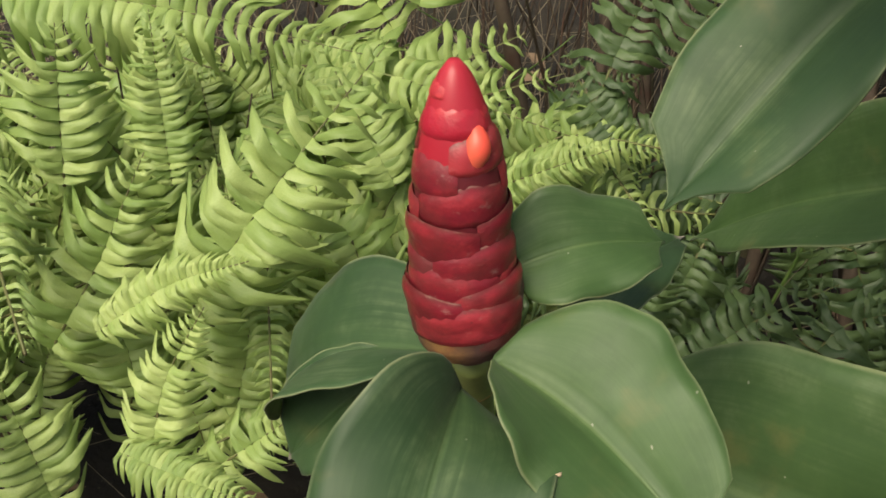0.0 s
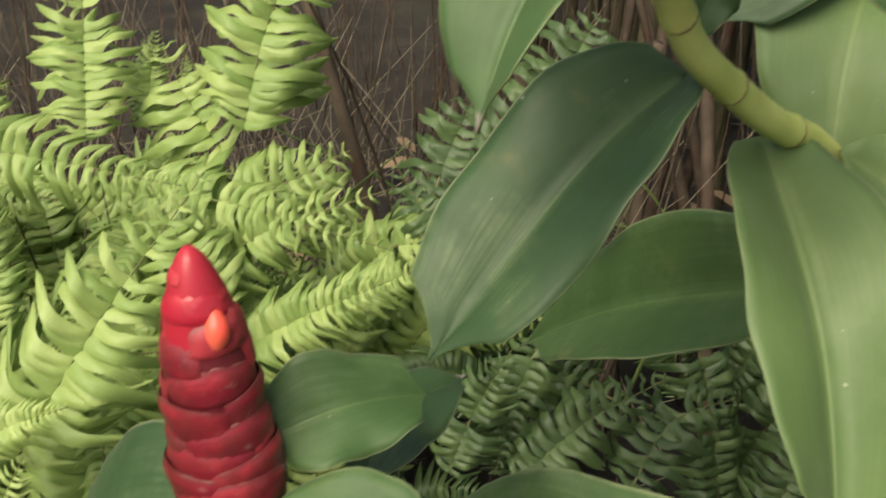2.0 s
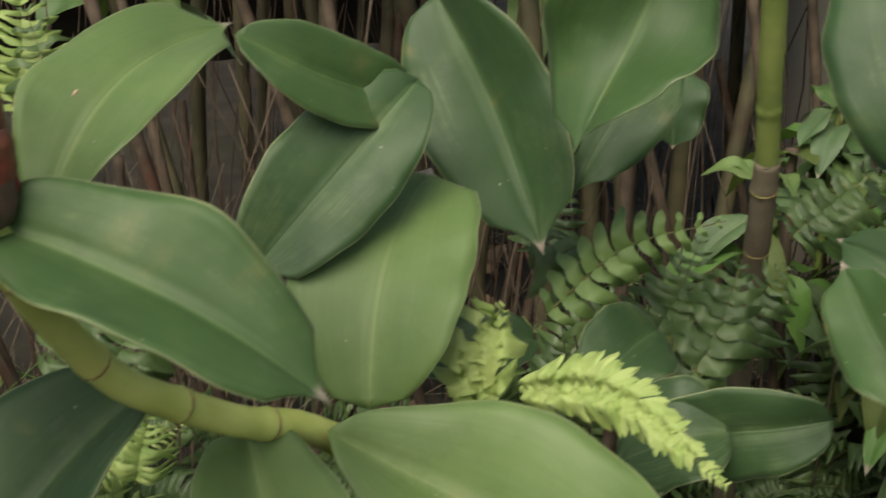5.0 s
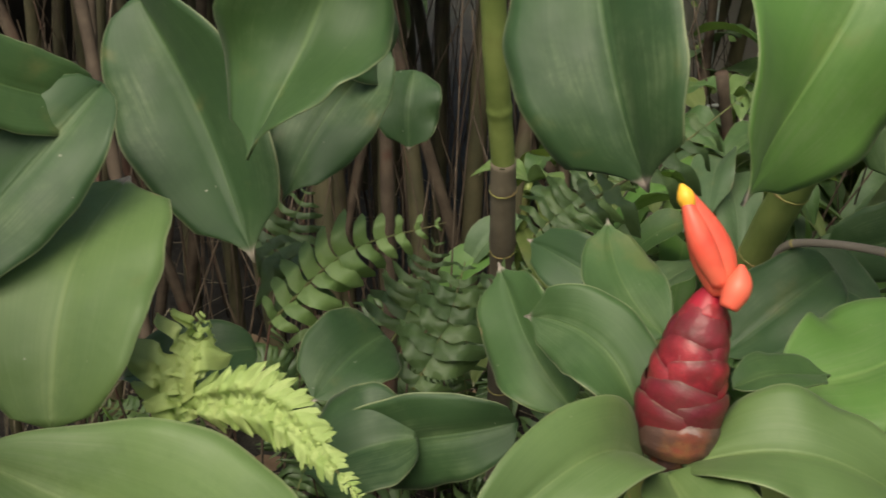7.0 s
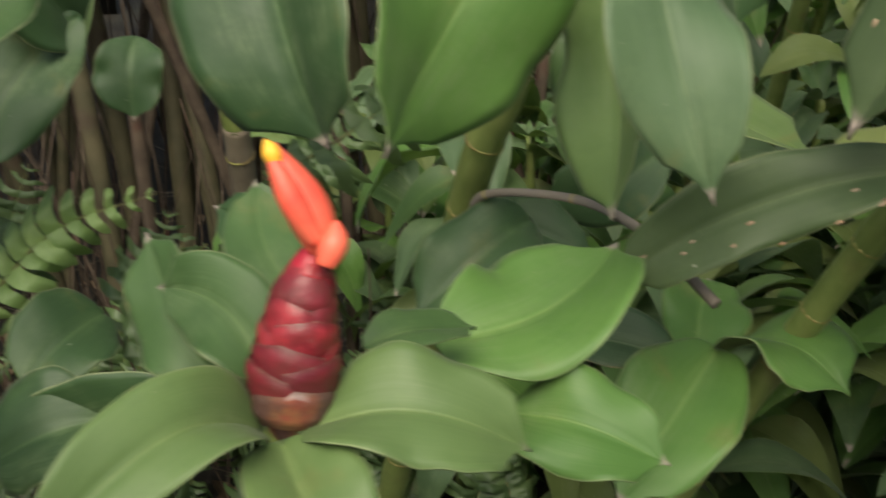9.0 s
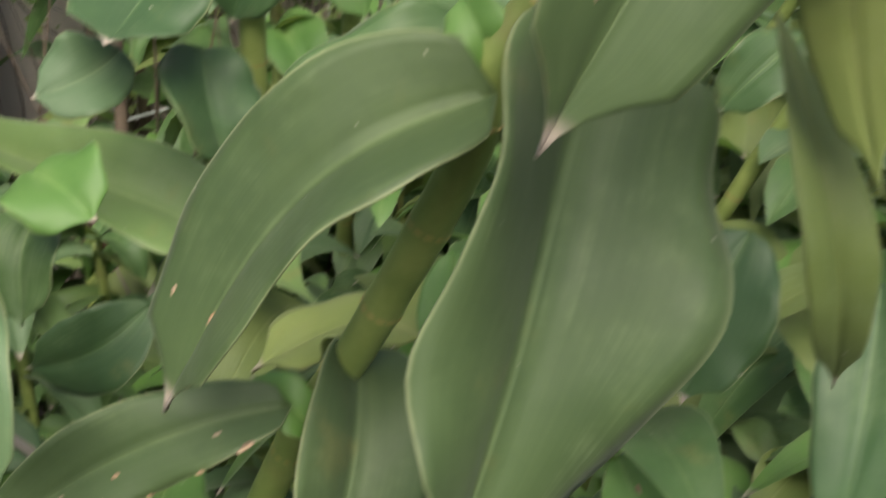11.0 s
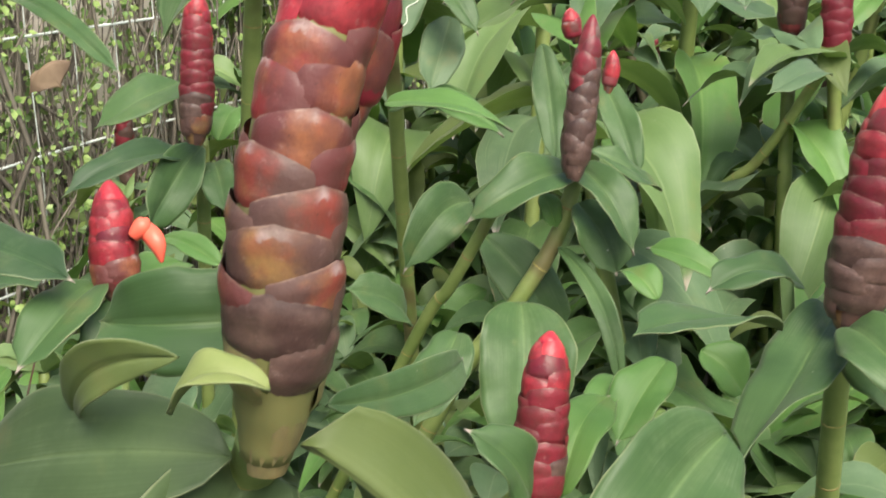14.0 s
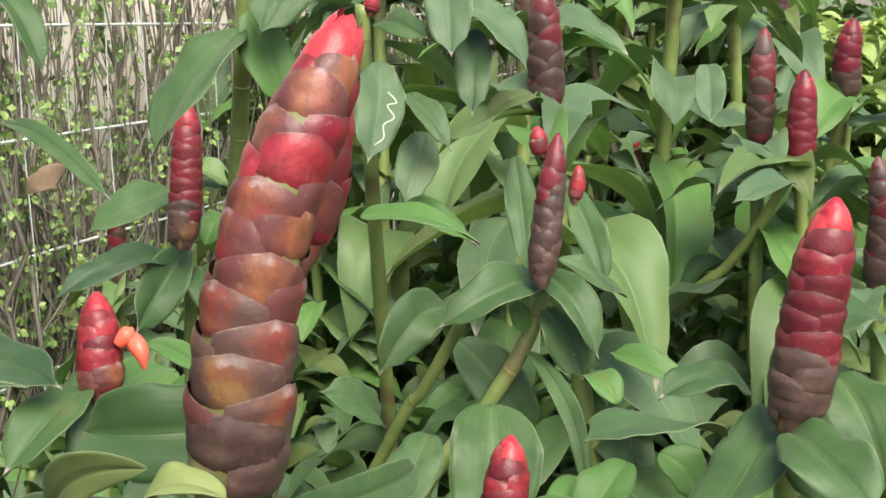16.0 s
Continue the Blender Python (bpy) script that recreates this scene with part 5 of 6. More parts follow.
leaf(back_ginger, (1.567, 0.452, 1.130), (1.512, 0.439, 1.072), 0.040, (-0.55, -0.54, 0.64), 0.04, (0.28, 0.31), 4, -0.00, -0.09, (0.96, 0.54))
leaf(back_ginger, (1.408, 0.410, 1.082), (1.420, 0.303, 1.069), 0.032, (-0.38, -0.15, 0.91), 0.13, (0.24, 0.26), 2, 0.03, -0.41, (0.93, 0.54))
leaf(back_ginger, (1.579, 0.513, 1.230), (1.551, 0.437, 1.218), 0.031, (-0.58, 0.07, 0.81), 0.12, 0.62, 0)
leaf(back_ginger, (1.683, 0.394, 1.150), (1.606, 0.413, 1.139), 0.027, (-0.21, -0.34, 0.92), 0.2, 0.62, 3)
leaf(back_ginger, (2.069, 0.369, 1.165), (2.011, 0.339, 1.101), 0.040, (-0.66, -0.24, 0.71), 0.06, (0.27, 0.27), 4, -0.01, 0.03, (0.95, 0.52))
leaf(back_ginger, (2.099, 0.266, 1.025), (1.960, 0.290, 1.018), 0.040, (-0.11, -0.38, 0.92), 0.09, (0.27, 0.25), 4, -0.02, -0.07, (0.95, 0.52))
# the plant by the fence
fence_ginger = plant((1.609, 0.863, 0.000), "spiral ginger with a dark red cone beside the wire fence")
stem(fence_ginger, [(1.579, 0.776, 0.983), (1.583, 0.786, 0.872), (1.597, 0.828, 0.393), (1.609, 0.863, -0.040)], 0.0075, 0.008, M_stem)
cone(fence_ginger, [(1.537, 0.744, 0.995), (1.553, 0.750, 1.067), (1.568, 0.759, 1.147)], 0.0181, 34, 'dark')
leaf(fence_ginger, (1.571, 0.769, 0.980), (1.466, 0.746, 0.914), 0.053, (-0.32, -0.61, 0.72), -0.03, (0.44, 0.48), 0, 0.04, -0.61, (1.00, 0.50))
leaf(fence_ginger, (1.568, 0.785, 0.968), (1.417, 0.815, 0.949), 0.041, (-0.19, -0.40, 0.90), 0.16, 0.62, 1)
leaf(fence_ginger, (1.588, 0.762, 0.982), (1.645, 0.784, 1.007), 0.037, (-0.28, -0.31, 0.91), 0.2, 0.62, 2)
leaf(fence_ginger, (1.619, 0.845, 1.035), (1.516, 0.873, 0.996), 0.062, (-0.42, -0.42, 0.80), 0.14, (0.23, 0.15), 0, -0.09, 0.28, (0.94, 0.59))
leaf(fence_ginger, (1.580, 0.761, 0.959), (1.538, 0.709, 0.920), 0.041, (-0.39, -0.33, 0.86), 0.1, 0.62, 0)
cane_ginger = plant((1.678, 0.911, 0.000), "tall ginger cane with a hanging leaf")
stem(cane_ginger, [(1.480, 0.587, 1.313), (1.484, 0.599, 1.222), (1.507, 0.636, 1.077), (1.601, 0.787, 0.485), (1.678, 0.911, -0.040)], 0.0085, 0.009, M_stem)
leaf(cane_ginger, (1.459, 0.581, 1.229), (1.360, 0.602, 1.121), 0.072, (-0.74, -0.07, 0.67), 0.09, (0.40, 0.20), 0, -0.05, 0.27, (0.93, 0.57))
leaf(cane_ginger, (1.467, 0.577, 1.243), (1.468, 0.541, 1.158), 0.046, (-0.65, -0.70, 0.29), 0.08, 0.62, 2)
leaf(cane_ginger, (1.503, 0.539, 1.283), (1.430, 0.532, 1.225), 0.055, (-0.50, -0.53, 0.69), 0.1, 0.62, 0)
edge_ginger = plant((1.387, 1.024, 0.000), "spiral ginger with long narrow leaves")
stem(edge_ginger, [(1.111, 0.547, 1.205), (1.149, 0.613, 1.054), (1.280, 0.839, 0.474), (1.387, 1.024, -0.040)], 0.008, 0.009, M_stem)
leaf(edge_ginger, (1.108, 0.465, 1.186), (1.084, 0.343, 1.152), 0.014, (-0.50, -0.13, 0.85), 0.06, (0.22, 0.34), 0, -0.03, 0.04, (0.97, 0.50))
leaf(edge_ginger, (1.109, 0.480, 1.276), (1.103, 0.415, 1.215), 0.022, (-0.23, -0.65, 0.72), 0.16, (0.26, 0.34), 0, -0.02, -0.10, (0.94, 0.53))
leaf(edge_ginger, (1.093, 0.501, 1.028), (1.092, 0.406, 1.026), 0.040, (-0.40, -0.02, 0.92), 0.16, 0.62, 1)
# bare leaning canes between the cones
leaning_cane = plant((2.25, 0.903, -0.03), "pale green ginger cane leaning between the leaves")
stem(leaning_cane, [(2.25, 0.31, 1.009), (2.25, 0.389, 0.878), (2.25, 0.486, 0.772), (2.25, 0.739, 0.371), (2.25, 0.903, -0.03)], 0.0075, 0.0085, M_stem)
leaning_cane = plant((1.5, 0.825, -0.03), "pale green ginger cane leaning between the leaves")
stem(leaning_cane, [(1.5, 0.35, 1.011), (1.5, 0.409, 0.909), (1.5, 0.458, 0.833), (1.5, 0.681, 0.401), (1.5, 0.825, -0.03)], 0.0055, 0.0065, M_stem)
# plants further back, set by their tops
set_plant(0, (2.255, 0.302, 1.016), 20)
set_plant(1, (1.906, 0.503, 1.109), 80)
set_plant(2, (2.563, 0.324, 1.080), 140)
set_plant(3, (2.279, 0.368, 1.035), 200)
set_plant(1, (2.315, 0.756, 1.193), 10)
set_plant(0, (2.886, 0.627, 1.196), 50)
set_plant(2, (3.230, 0.652, 1.173), 90)
set_plant(3, (2.000, 0.134, 0.927), 300)
set_plant(0, (2.433, 1.147, 1.212), 170)
set_plant(3, (2.459, 0.571, 1.287), 33)
dry_leaf = plant((1.827, 1.321, 0.964), "curled dry brown leaf caught in the wire fence")
dry_leaf.name, dry_leaf["category"], dry_leaf["group"] = "dry_leaf", "leaf", "dry leaves"
hung = leaf(dry_leaf, (1.851, 1.297, 0.997), (1.795, 1.328, 0.951), 0.050, (0.2, -0.5, 0.8), 0.35, -1.5, 0)
hung.data.materials[0] = hung.data.materials[1] = M_dry
# fern fronds
frond(fern, (-0.382, 0.872, 0.526), (-0.223, 0.847, 0.527), (-0.053, 0.789, 0.514), 0.048, (-0.16, -0.75, 0.65), 0)
frond(fern, (-0.274, 0.776, 0.410), (-0.273, 0.790, 0.472), (-0.271, 0.801, 0.528), 0.043, (0.27, -0.94, 0.20), 0)
frond(fern, (-0.190, 0.758, 0.422), (-0.195, 0.772, 0.482), (-0.200, 0.787, 0.545), 0.028, (0.24, -0.94, 0.24), 0)
frond(fern, (-0.170, 0.676, 0.365), (-0.108, 0.686, 0.458), (-0.032, 0.757, 0.538), 0.051, (-0.08, -0.88, 0.47), 0)
frond(fern, (-0.282, 0.713, 0.307), (-0.241, 0.720, 0.377), (-0.204, 0.744, 0.456), 0.047, (-0.06, -0.97, 0.24), 0)
frond(fern, (-0.222, 0.638, 0.377), (-0.172, 0.646, 0.410), (-0.118, 0.637, 0.435), 0.021, (-0.32, -0.77, 0.55), 2)
frond(fern, (-0.185, 0.591, 0.302), (-0.172, 0.604, 0.362), (-0.144, 0.613, 0.415), 0.026, (-0.07, -0.97, 0.21), 2)
frond(fern, (-0.201, 0.582, 0.324), (-0.153, 0.557, 0.323), (-0.101, 0.533, 0.323), 0.021, (-0.21, -0.45, 0.87), 0)
frond(fern, (-0.153, 0.587, 0.296), (-0.119, 0.591, 0.322), (-0.089, 0.593, 0.345), 0.028, (-0.36, -0.75, 0.56), 0)
frond(fern, (-0.264, 0.622, 0.236), (-0.278, 0.630, 0.286), (-0.299, 0.644, 0.348), 0.043, (0.49, -0.82, 0.31), 0)
frond(fern, (-0.330, 0.710, 0.377), (-0.304, 0.720, 0.414), (-0.277, 0.723, 0.439), 0.036, (-0.12, -0.94, 0.31), 0)
frond(fern, (0.042, 0.775, 0.416), (0.082, 0.764, 0.437), (0.125, 0.754, 0.460), 0.024, (-0.46, -0.71, 0.53), 0)
frond(fern, (-0.029, 0.776, 0.415), (-0.055, 0.800, 0.454), (-0.089, 0.835, 0.510), 0.038, (0.10, -0.82, 0.57), 0)
frond(fern, (-0.076, 0.861, 0.458), (-0.005, 0.866, 0.467), (0.069, 0.882, 0.495), 0.049, (-0.04, -0.80, 0.60), 0)
frond(fern, (-0.034, 0.929, 0.474), (-0.062, 0.953, 0.513), (-0.082, 0.980, 0.556), 0.051, (0.06, -0.83, 0.55), 0)
frond(fern, (-0.049, 0.831, 0.410), (-0.005, 0.822, 0.453), (0.095, 0.819, 0.489), 0.034, (-0.35, -0.79, 0.51), 0)
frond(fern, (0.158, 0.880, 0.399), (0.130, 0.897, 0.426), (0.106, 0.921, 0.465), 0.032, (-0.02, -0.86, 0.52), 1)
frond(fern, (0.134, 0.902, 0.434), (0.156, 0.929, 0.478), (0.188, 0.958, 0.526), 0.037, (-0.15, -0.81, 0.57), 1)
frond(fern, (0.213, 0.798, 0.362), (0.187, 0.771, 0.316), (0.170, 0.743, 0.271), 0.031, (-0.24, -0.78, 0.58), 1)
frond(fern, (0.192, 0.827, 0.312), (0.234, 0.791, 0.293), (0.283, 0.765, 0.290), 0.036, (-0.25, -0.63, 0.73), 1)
frond(fern, (-0.063, 0.734, 0.251), (-0.080, 0.751, 0.335), (-0.088, 0.776, 0.414), 0.047, (0.16, -0.95, 0.27), 0)
frond(fern, (-0.147, 0.706, 0.261), (-0.136, 0.726, 0.331), (-0.151, 0.758, 0.422), 0.046, (0.16, -0.94, 0.31), 0)
frond(fern, (-0.227, 0.735, 0.248), (-0.250, 0.767, 0.300), (-0.303, 0.799, 0.352), 0.049, (0.28, -0.71, 0.65), 0)
frond(fern, (-0.015, 0.897, 0.509), (0.010, 0.933, 0.587), (0.068, 0.976, 0.689), 0.051, (-0.03, -0.91, 0.41), 0)
frond(fern, (-0.094, 0.956, 0.487), (-0.095, 0.976, 0.524), (-0.085, 0.974, 0.569), 0.018, (0.11, -0.97, 0.21), 0)
frond(fern, (-0.115, 0.890, 0.462), (-0.038, 0.848, 0.473), (0.098, 0.790, 0.452), 0.036, (-0.25, -0.61, 0.75), 0)
frond(fern, (-0.049, 0.788, 0.355), (0.019, 0.769, 0.407), (0.091, 0.746, 0.452), 0.033, (-0.55, -0.66, 0.51), 0)
frond(fern, (0.223, 0.820, 0.552), (0.238, 0.835, 0.585), (0.257, 0.845, 0.611), 0.038, (-0.23, -0.84, 0.49), 1)
frond(fern, (0.168, 0.803, 0.500), (0.207, 0.825, 0.555), (0.236, 0.845, 0.604), 0.038, (-0.22, -0.85, 0.49), 1)
frond(fern, (0.175, 1.198, 0.604), (0.156, 1.217, 0.634), (0.140, 1.256, 0.703), 0.050, (-0.05, -0.87, 0.49), 1)
frond(fern, (-0.007, 0.978, 0.479), (-0.004, 1.004, 0.526), (0.008, 1.039, 0.590), 0.054, (0.02, -0.88, 0.48), 0)
frond(fern, (-0.139, 1.041, 0.473), (-0.169, 1.063, 0.508), (-0.188, 1.092, 0.557), 0.056, (0.14, -0.81, 0.57), 0)
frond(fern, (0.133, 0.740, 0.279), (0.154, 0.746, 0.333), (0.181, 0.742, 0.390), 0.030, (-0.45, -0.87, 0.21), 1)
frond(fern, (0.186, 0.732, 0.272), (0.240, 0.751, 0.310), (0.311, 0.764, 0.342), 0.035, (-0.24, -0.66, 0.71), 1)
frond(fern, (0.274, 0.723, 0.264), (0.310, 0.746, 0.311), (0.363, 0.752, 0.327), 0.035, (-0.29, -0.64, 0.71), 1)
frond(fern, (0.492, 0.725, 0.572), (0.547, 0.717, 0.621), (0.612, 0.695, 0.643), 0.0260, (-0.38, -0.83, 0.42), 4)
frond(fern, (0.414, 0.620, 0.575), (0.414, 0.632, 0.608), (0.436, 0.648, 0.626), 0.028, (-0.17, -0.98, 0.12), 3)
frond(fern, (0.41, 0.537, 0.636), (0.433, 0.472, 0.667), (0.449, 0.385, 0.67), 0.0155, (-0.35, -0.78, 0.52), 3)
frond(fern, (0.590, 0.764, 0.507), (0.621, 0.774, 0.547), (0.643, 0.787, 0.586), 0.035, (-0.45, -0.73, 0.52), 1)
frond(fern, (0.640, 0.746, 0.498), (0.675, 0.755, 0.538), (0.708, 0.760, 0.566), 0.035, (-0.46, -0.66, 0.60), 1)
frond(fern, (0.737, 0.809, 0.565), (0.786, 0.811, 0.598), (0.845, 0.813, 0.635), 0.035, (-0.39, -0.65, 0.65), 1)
frond(fern, (0.114, 1.225, 0.602), (0.133, 1.249, 0.663), (0.138, 1.281, 0.733), 0.045, (0.04, -0.92, 0.39), 0)
frond(fern, (0.200, 0.655, 0.535), (0.206, 0.653, 0.559), (0.216, 0.663, 0.584), 0.021, (-0.20, -0.96, 0.22), 0)
frond(fern, (0.685, 0.640, 0.666), (0.751, 0.647, 0.690), (0.818, 0.658, 0.722), 0.032, (-0.21, -0.68, 0.70), 5)
frond(fern, (0.581, 0.676, 0.527), (0.610, 0.685, 0.570), (0.628, 0.697, 0.610), 0.032, (-0.43, -0.79, 0.44), 5)
frond(fern, (0.509, 0.786, 0.608), (0.523, 0.732, 0.585), (0.512, 0.689, 0.538), 0.028, (-0.17, -0.58, 0.80), 5)
frond(fern, (-0.141, 0.913, 0.501), (-0.141, 0.965, 0.576), (-0.138, 1.015, 0.673), 0.040, (0.20, -0.87, 0.45), 0)
frond(fern, (-0.105, 0.971, 0.49), (-0.104, 1.005, 0.517), (-0.105, 1.036, 0.542), 0.013, (0.16, -0.86, 0.48), 0)
frond(fern, (-0.068, 1.022, 0.492), (-0.072, 1.048, 0.503), (-0.075, 1.073, 0.513), 0.010, (0.13, -0.87, 0.48), 0)
frond(fern, (0.529, 0.838, 0.561), (0.541, 0.845, 0.585), (0.559, 0.853, 0.617), 0.031, (-0.32, -0.86, 0.40), 1)


# ---- plants that fill the bed ----
rnd = random.Random(77)
BED = []


def scatter(count, x0, x1, y0, y1, top0, top1, apart, kinds, keep_off=()):
    made = 0
    for _ in range(count * 40):
        x, y = rnd.uniform(x0, x1), rnd.uniform(y0, y1)
        if y > wall_y(x) - 0.12 and x > 1.2:
            continue
        if any((x - a) ** 2 + (y - b) ** 2 < apart ** 2 for a, b in BED) or any((x - a) ** 2 + (y - b) ** 2 < r * r for a, b, r in keep_off):
            continue
        BED.append((x, y))
        set_plant(rnd.choice(kinds), (x, y, rnd.uniform(top0, top1)), rnd.uniform(0, 360))
        made += 1
        if made == count:
            break


# low ones close by, taller ones behind, a dense stand behind the ferns
scatter(30, 1.25, 2.2, -0.55, 1.2, 0.50, 0.74, 0.15, (4, 5))
scatter(46, 2.0, 3.6, -1.2, 1.5, 0.70, 0.95, 0.17, (4, 5, 4, 5, 4, 1))
scatter(34, 3.4, 5.6, -1.6, 1.9, 0.80, 1.08, 0.26, (0, 4, 5, 4, 5))
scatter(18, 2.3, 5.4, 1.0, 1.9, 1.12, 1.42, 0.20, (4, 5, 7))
scatter(20, 3.6, 6.5, -1.6, 1.2, 1.05, 1.30, 0.26, (4, 5, 4, 2))
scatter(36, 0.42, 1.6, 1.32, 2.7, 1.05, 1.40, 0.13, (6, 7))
scatter(9, 0.85, 1.5, 0.75, 1.2, 0.45, 0.62, 0.14, (4, 5))


# ---- loose growth ----
def joined_fronds(name, label, specs, tone, category):
    """Fern fronds that merge into one mass."""
    bm = bmesh.new()
    for k, (a, b, c, size, normal) in enumerate(specs):
        pts, poses, r = frond_frames(a, b, c, size, normal, 900 + k)
        for m in poses:
            start = len(bm.verts)
            bm.from_mesh(PINNAE[tone][r.randrange(8)])
            bm.verts.ensure_lookup_table()
            for v in bm.verts[start:]:
                v.co = m @ v.co
        tube(bm, pts[::4], [0.0012] * len(pts[::4]), 4, 1)
    ob = mesh_object(name, bm, [M_pinna[tone], M_rachis])
    return tagged(ob, label, category, kind="stuff")


def frond_specs(count, x0, x1, y0, y1, z0, z1, size0, size1, seed):
    r = random.Random(seed)
    made = []
    for _ in range(count):
        x, y, z = r.uniform(x0, x1), r.uniform(y0, y1), r.uniform(z0, z1)
        a = r.uniform(0, 6.28)
        out = Vector((math.cos(a), math.sin(a) - 0.25, 0)) * r.uniform(0.06, 0.16)
        foot = Vector((x, y, max(0.0, z - r.uniform(0.10, 0.2))))
        mid = Vector((x, y, z)) + out * 0.6
        tip = Vector((x, y, z)) + out * 1.7 + Vector((0, 0, r.uniform(-0.06, 0.06)))
        made.append((foot, mid, tip, r.uniform(size0, size1), Vector((0.1, -0.6, 0.8)) + Vector((r.uniform(-.3, .3), r.uniform(-.3, .3), 0))))
    return made


joined_fronds("fern_mass", "dense mass of yellow-green sword fern fronds", frond_specs(95, -0.62, 0.10, 0.72, 1.12, 0.22, 0.44, 0.035, 0.048, 5), 0, "ferns")
# these two masses carry the shade in their leaf colour
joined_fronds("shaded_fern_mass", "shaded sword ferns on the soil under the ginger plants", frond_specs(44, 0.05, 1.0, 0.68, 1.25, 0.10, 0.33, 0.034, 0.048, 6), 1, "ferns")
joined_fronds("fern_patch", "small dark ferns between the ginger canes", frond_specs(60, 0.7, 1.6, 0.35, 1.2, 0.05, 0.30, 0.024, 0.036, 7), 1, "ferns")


def stalks(name, label, count, x0, x1, y0, y1, low, high, radius, material, seed, flat=0.0):
    r = random.Random(seed)
    bm = bmesh.new()
    for _ in range(count):
        p = Vector((r.uniform(x0, x1), r.uniform(y0, y1), 0.0))
        h = r.uniform(low, high)
        lean = Vector((r.uniform(-1, 1), r.uniform(-1, 1), 0)) * h * (0.25 + flat)
        up = Vector((0, 0, h * (1 - 0.8 * min(1.0, flat))))
        bend = Vector((r.uniform(-1, 1), r.uniform(-1, 1), 0)) * h * 0.08
        pts = spline((p, p + up * 0.5 + lean * 0.4 + bend, p + up + lean), 6)
        w = r.uniform(0.5, 1.3) * radius
        tube(bm, pts, [w * (1 - 0.5 * i / 6) for i in range(7)], 5)
    return tagged(mesh_object(name, bm, material), label, "dry stalks", kind="stuff")


stalks("dry_stalks", "thin dry brown stalks standing among the ginger", 520, -0.8, 1.6, 0.95, 2.3, 0.25, 0.8, 0.0018, M_brown, 11)
for k in range(26):
    foot = Vector((rnd.uniform(0.15, 1.3), rnd.uniform(1.0, 1.7), -0.03))
    h = rnd.uniform(0.45, 0.9)
    lean = Vector((rnd.uniform(-0.35, 0.35), rnd.uniform(-0.2, 0.3), 0)) * h
    bm = bmesh.new()
    pts = spline((foot, foot + lean * 0.5 + Vector((0.01, 0, h * 0.5)), foot + lean + Vector((0, 0, h))), 24)
    tube(bm, pts, [0.0085 * (1 - 0.25 * i / 24) * (1.12 if i % 4 == 0 else 1.0) for i in range(25)], 9)
    cane = mesh_object("dead_cane", bm, M_brown)
    tagged(cane, "dead leafless ginger cane, brown and leaning", "cane", "dead canes")
stalks("dry_grass", "tangle of dry grass standing behind the ferns", 480, -0.9, 0.35, 1.05, 1.75, 0.15, 0.55, 0.0008, M_straw, 17, 0.25)
for k in range(7):
    foot = Vector((-0.42 + 0.13 * k, 1.12 + 0.05 * (k % 3), 0.0))
    bm = bmesh.new()
    arc = spline((foot, foot + Vector((0.05, -0.01, 0.28)), foot + Vector((0.16 if k % 2 else -0.14, -0.05, 0.36 + 0.02 * k))), 16)
    tube(bm, arc, [0.0030 * (1 - 0.8 * i / 16) for i in range(17)], 4)
    tagged(mesh_object("grass_blade", bm, M_small), "long green grass blade arching behind the ferns", "grass", "grass blades")
stalks("straw_litter", "pale dry grass lying over the soil", 500, -0.9, 1.8, 0.5, 2.2, 0.08, 0.30, 0.0008, M_straw, 13, 1.0)
stalks("bed_litter", "dry stalks and twigs between the plants", 300, 1.0, 3.4, -0.8, 1.6, 0.15, 0.6, 0.0025, M_twig, 14, 0.3)


def leaf_litter():
    r = random.Random(21)
    bm = bmesh.new()
    uvl = bm.loops.layers.uv.new("UVMap")
    for _ in range(420):
        x, y = r.uniform(-0.8, 3.0), r.uniform(-0.4, 2.0)
        a, s = r.uniform(0, 6.28), r.uniform(0.02, 0.05)
        d, n = Vector((math.cos(a), math.sin(a), r.uniform(-.2, .3))), Vector((-math.sin(a), math.cos(a), r.uniform(-.4, .4)))
        c = Vector((x, y, 0.012))
        v = [bm.verts.new(c + d * s * p + n * s * q + Vector((0, 0, z * s))) for p, q, z in ((-1, 0, 0), (-.3, .36, .15), (.4, .3, .25), (1, 0, .1), (.4, -.3, .2), (-.3, -.36, .1), (0, 0, -0.02))]
        for i in range(6):
            bm.faces.new((v[i], v[(i + 1) % 6], v[6]))
    return tagged(mesh_object("leaf_litter", bm, M_dry), "dry brown leaves scattered on the soil", "leaf litter", kind="stuff")


leaf_litter()


# ---- wire fence with creeper in front of the wall ----
def fence():
    ob = new("wire_fence")
    ob.matrix_basis = Matrix.Translation((2.09, wall_y(2.09), 0))
    tagged(ob, "galvanised wire mesh fence overgrown with thin creeper stems", "fence")
    r = random.Random(31)
    for k in range(8):
        z = 0.24 + k * 0.19
        bm = bmesh.new()
        pts = [Vector((x, wall_y(x) - 0.17 + r.uniform(-.006, .006), z + 0.015 * math.sin(x * 2 + k))) for x in np.linspace(1.3, 5.3, 30)]
        tube(bm, pts, [0.0027] * len(pts), 6)
        mesh_object("wire", bm, M_wire, ob)
    for k in range(40):
        x = 1.32 + k * 0.10
        bm = bmesh.new()
        pts = [Vector((x + r.uniform(-.004, .004), wall_y(x) - 0.167, z)) for z in np.linspace(-0.02, 1.62, 9)]
        tube(bm, pts, [0.0013] * len(pts), 5)
        mesh_object("wire", bm, M_wire, ob)


fence()


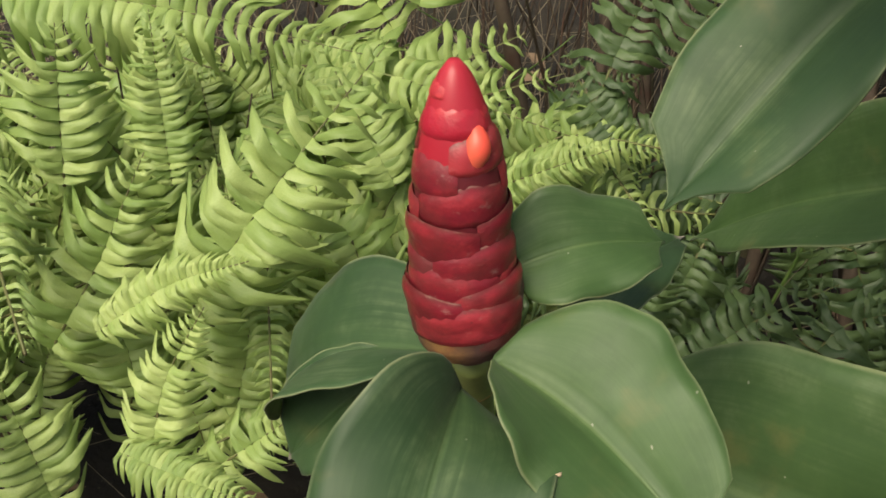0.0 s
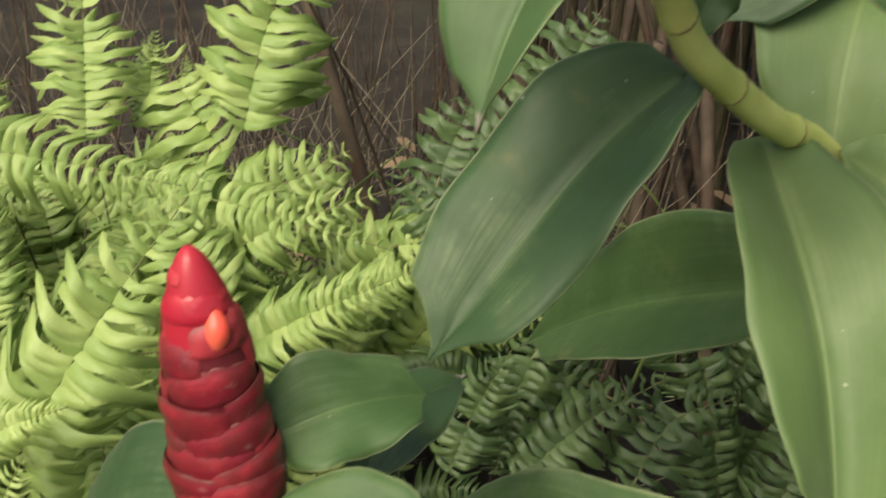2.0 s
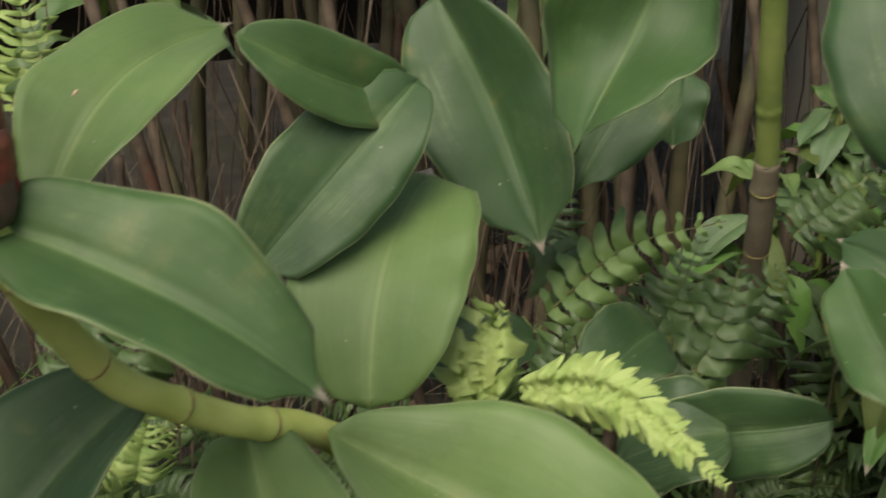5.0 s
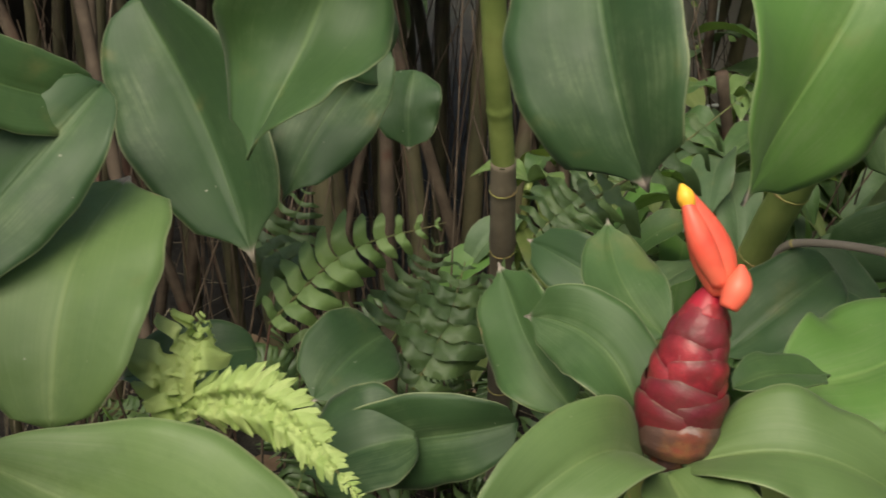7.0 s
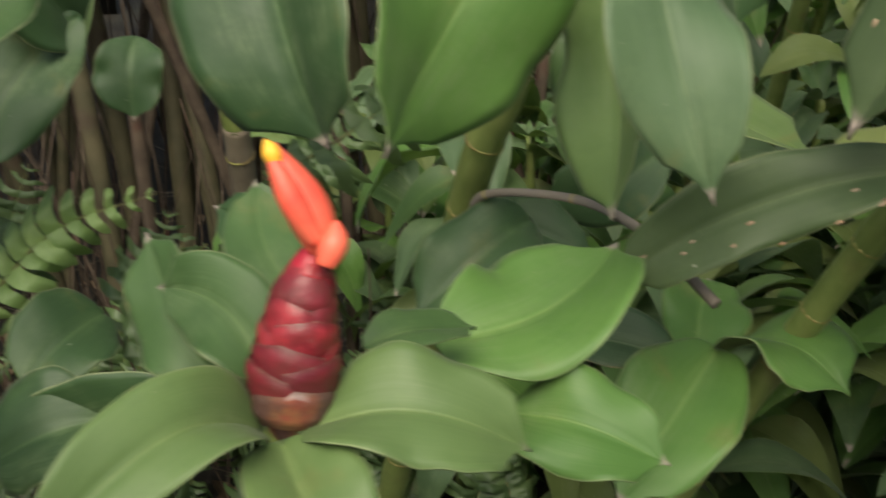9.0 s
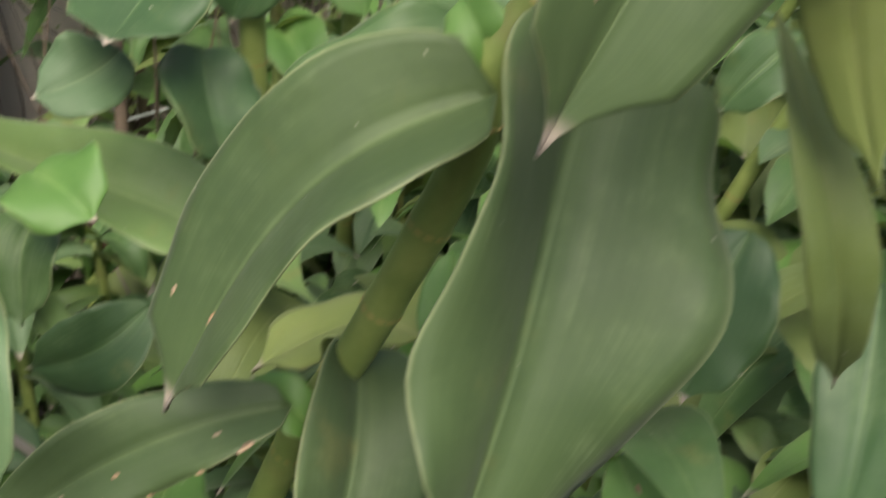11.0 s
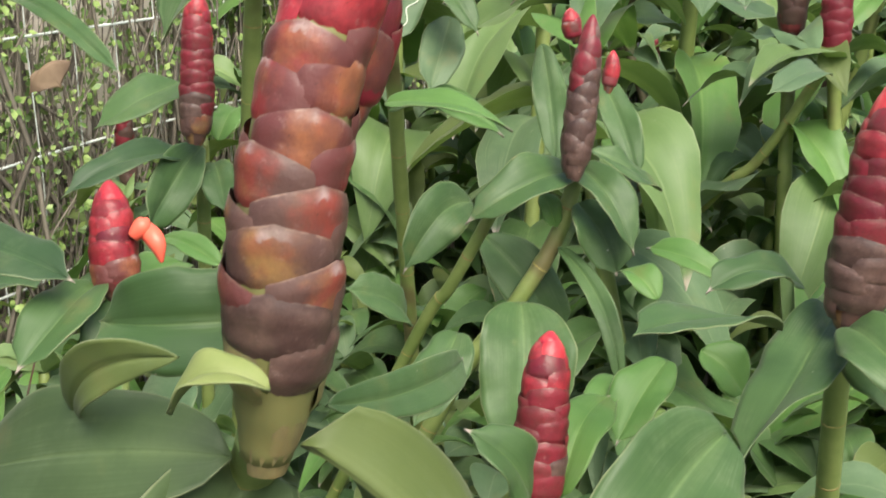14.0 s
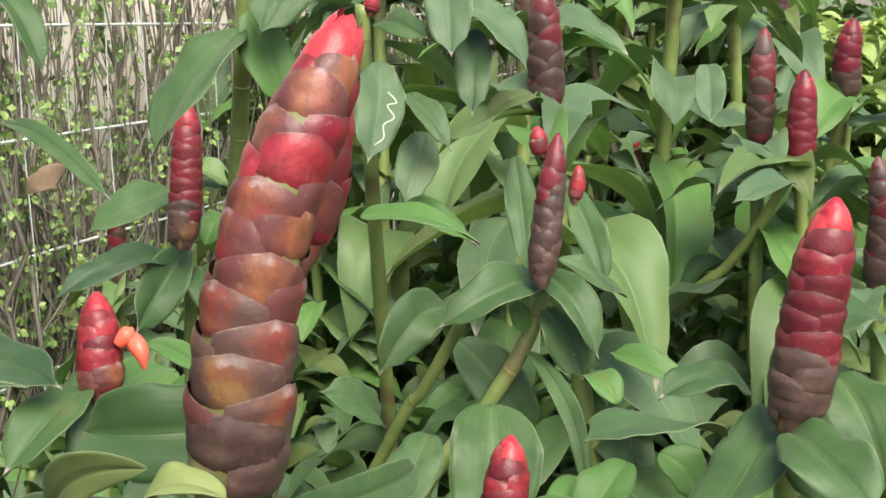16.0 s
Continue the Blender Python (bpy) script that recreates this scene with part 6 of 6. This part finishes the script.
def creeper():
    r = random.Random(41)
    bm = bmesh.new()
    for _ in range(1000):
        x = 1.75 + 3.55 * r.random() ** 1.3
        x += r.uniform(-.02, .02)
        h, z0 = r.uniform(0.5, 1.7), r.uniform(-0.02, 0.5)
        off, drift = r.uniform(-0.16, 0.03), r.choice((0, 0, r.gauss(0, 0.05)))
        pts, p = [], Vector((x, wall_y(x) - 0.05 + off, z0))
        for _ in range(12):
            pts.append(p.copy())
            p += Vector((r.gauss(0, 0.022) + drift, r.gauss(0, 0.010), h / 12))
        tube(bm, pts, [r.choice((0.0007, 0.0009, 0.0012, 0.0018, 0.0028, 0.0044))] * 12, 4)
        for q in pts:
            for _ in range(r.randrange(0, 11)):
                a = r.uniform(0, 6.28)
                s = r.uniform(0.006, 0.016)
                d = Vector((math.cos(a), -0.4, math.sin(a))).normalized()
                side = d.cross(Vector((r.uniform(-.5, .5), -1, r.uniform(-.2, .9)))).normalized()
                c = q + d * 0.006
                vs = [bm.verts.new(c), bm.verts.new(c + d * s * .5 + side * s * .38), bm.verts.new(c + d * s * 1.1), bm.verts.new(c + d * s * .5 - side * s * .38)]
                bm.faces.new(vs).material_index = 1 if r.random() < 0.5 else 2
    ob = mesh_object("creeper", bm, [M_twig, M_small, M_small_pale])
    return tagged(ob, "leggy creeper with bare brown stems and tiny green leaves", "creeper", kind="stuff")


creeper()


def bed_foliage(count, x0, x1, y0, y1, z0, z1, seed, label):
    """Small leaves that nobody could count, low in the bed."""
    r = random.Random(seed)
    verts, faces = [], []
    for _ in range(count):
        x, y = r.uniform(x0, x1), r.uniform(y0, y1)
        if x > 1.2 and y > wall_y(x) - 0.1:
            continue
        z = r.uniform(z0, z1)
        a, long = r.uniform(0, 6.28), r.uniform(0.07, 0.14)
        out = Vector((math.cos(a), math.sin(a), 0))
        side = Vector((-out.y, out.x, r.uniform(-0.5, 0.5))).normalized()
        lift, base = r.uniform(-0.6, 0.5), Vector((x, y, z))
        first, wide = len(verts), r.uniform(0.17, 0.25)
        for i in range(10):
            v = i / 9
            c = base + out * long * v + Vector((0, 0, long * (lift * v + 0.9 * v * (1 - v) - 0.25 * v)))
            half = max(blade(v, True), 0.04) * long * wide
            for u, up in ((-1, 0.30), (-0.55, 0.24), (0, 0.0), (0.55, 0.24), (1, 0.30)):
                verts.append(c + side * (u * half) + Vector((0, 0, up * half + 0.08 * half * u * math.sin(v * 8 + a))))
        for i in range(9):
            for j in range(4):
                k = first + i * 5 + j
                faces.append((k, k + 1, k + 6, k + 5))
    me = bpy.data.meshes.new("bed_foliage")
    me.from_pydata(verts, [], faces)
    uvl = me.uv_layers.new(name="UVMap")
    for loop in me.loops:
        k = loop.vertex_index % 50
        uvl.data[loop.index].uv = ((k % 5) / 4, (k // 5) / 9)
    for tone in (2, 0, 4, 3):
        me.materials.append(M_leaf[tone])
    for p in me.polygons:
        p.use_smooth = True
        p.material_index = (p.index // 36) % 4
    return tagged(new("bed_foliage", me), label, "foliage", kind="stuff")


bed_foliage(3400, 1.25, 3.4, -0.9, 1.5, 0.15, 0.72, 51, "thick low ginger foliage filling the bed")
bed_foliage(900, 1.05, 1.75, -0.55, 0.75, 0.25, 0.66, 55, "low fresh ginger leaves close to the path")
bed_foliage(520, 0.95, 1.6, 0.55, 1.3, 0.1, 0.5, 56, "shaded low leaves under the canes")
bed_foliage(900, 3.0, 5.8, -1.8, 1.9, 0.35, 0.95, 52, "distant ginger foliage, a dense mass of small leaves")
bed_foliage(1600, 4.2, 6.8, -1.2, 2.2, 0.6, 1.35, 53, "far hedge of mixed green leaves")
shrub = bed_foliage(700, 4.3, 5.0, 0.55, 1.0, 0.75, 1.12, 54, "small yellow-green shrub at the end of the bed")
shrub.name = "yellow_shrub"
for k in range(4):
    shrub.data.materials[k] = M_pinna[2 if k % 2 else 0]
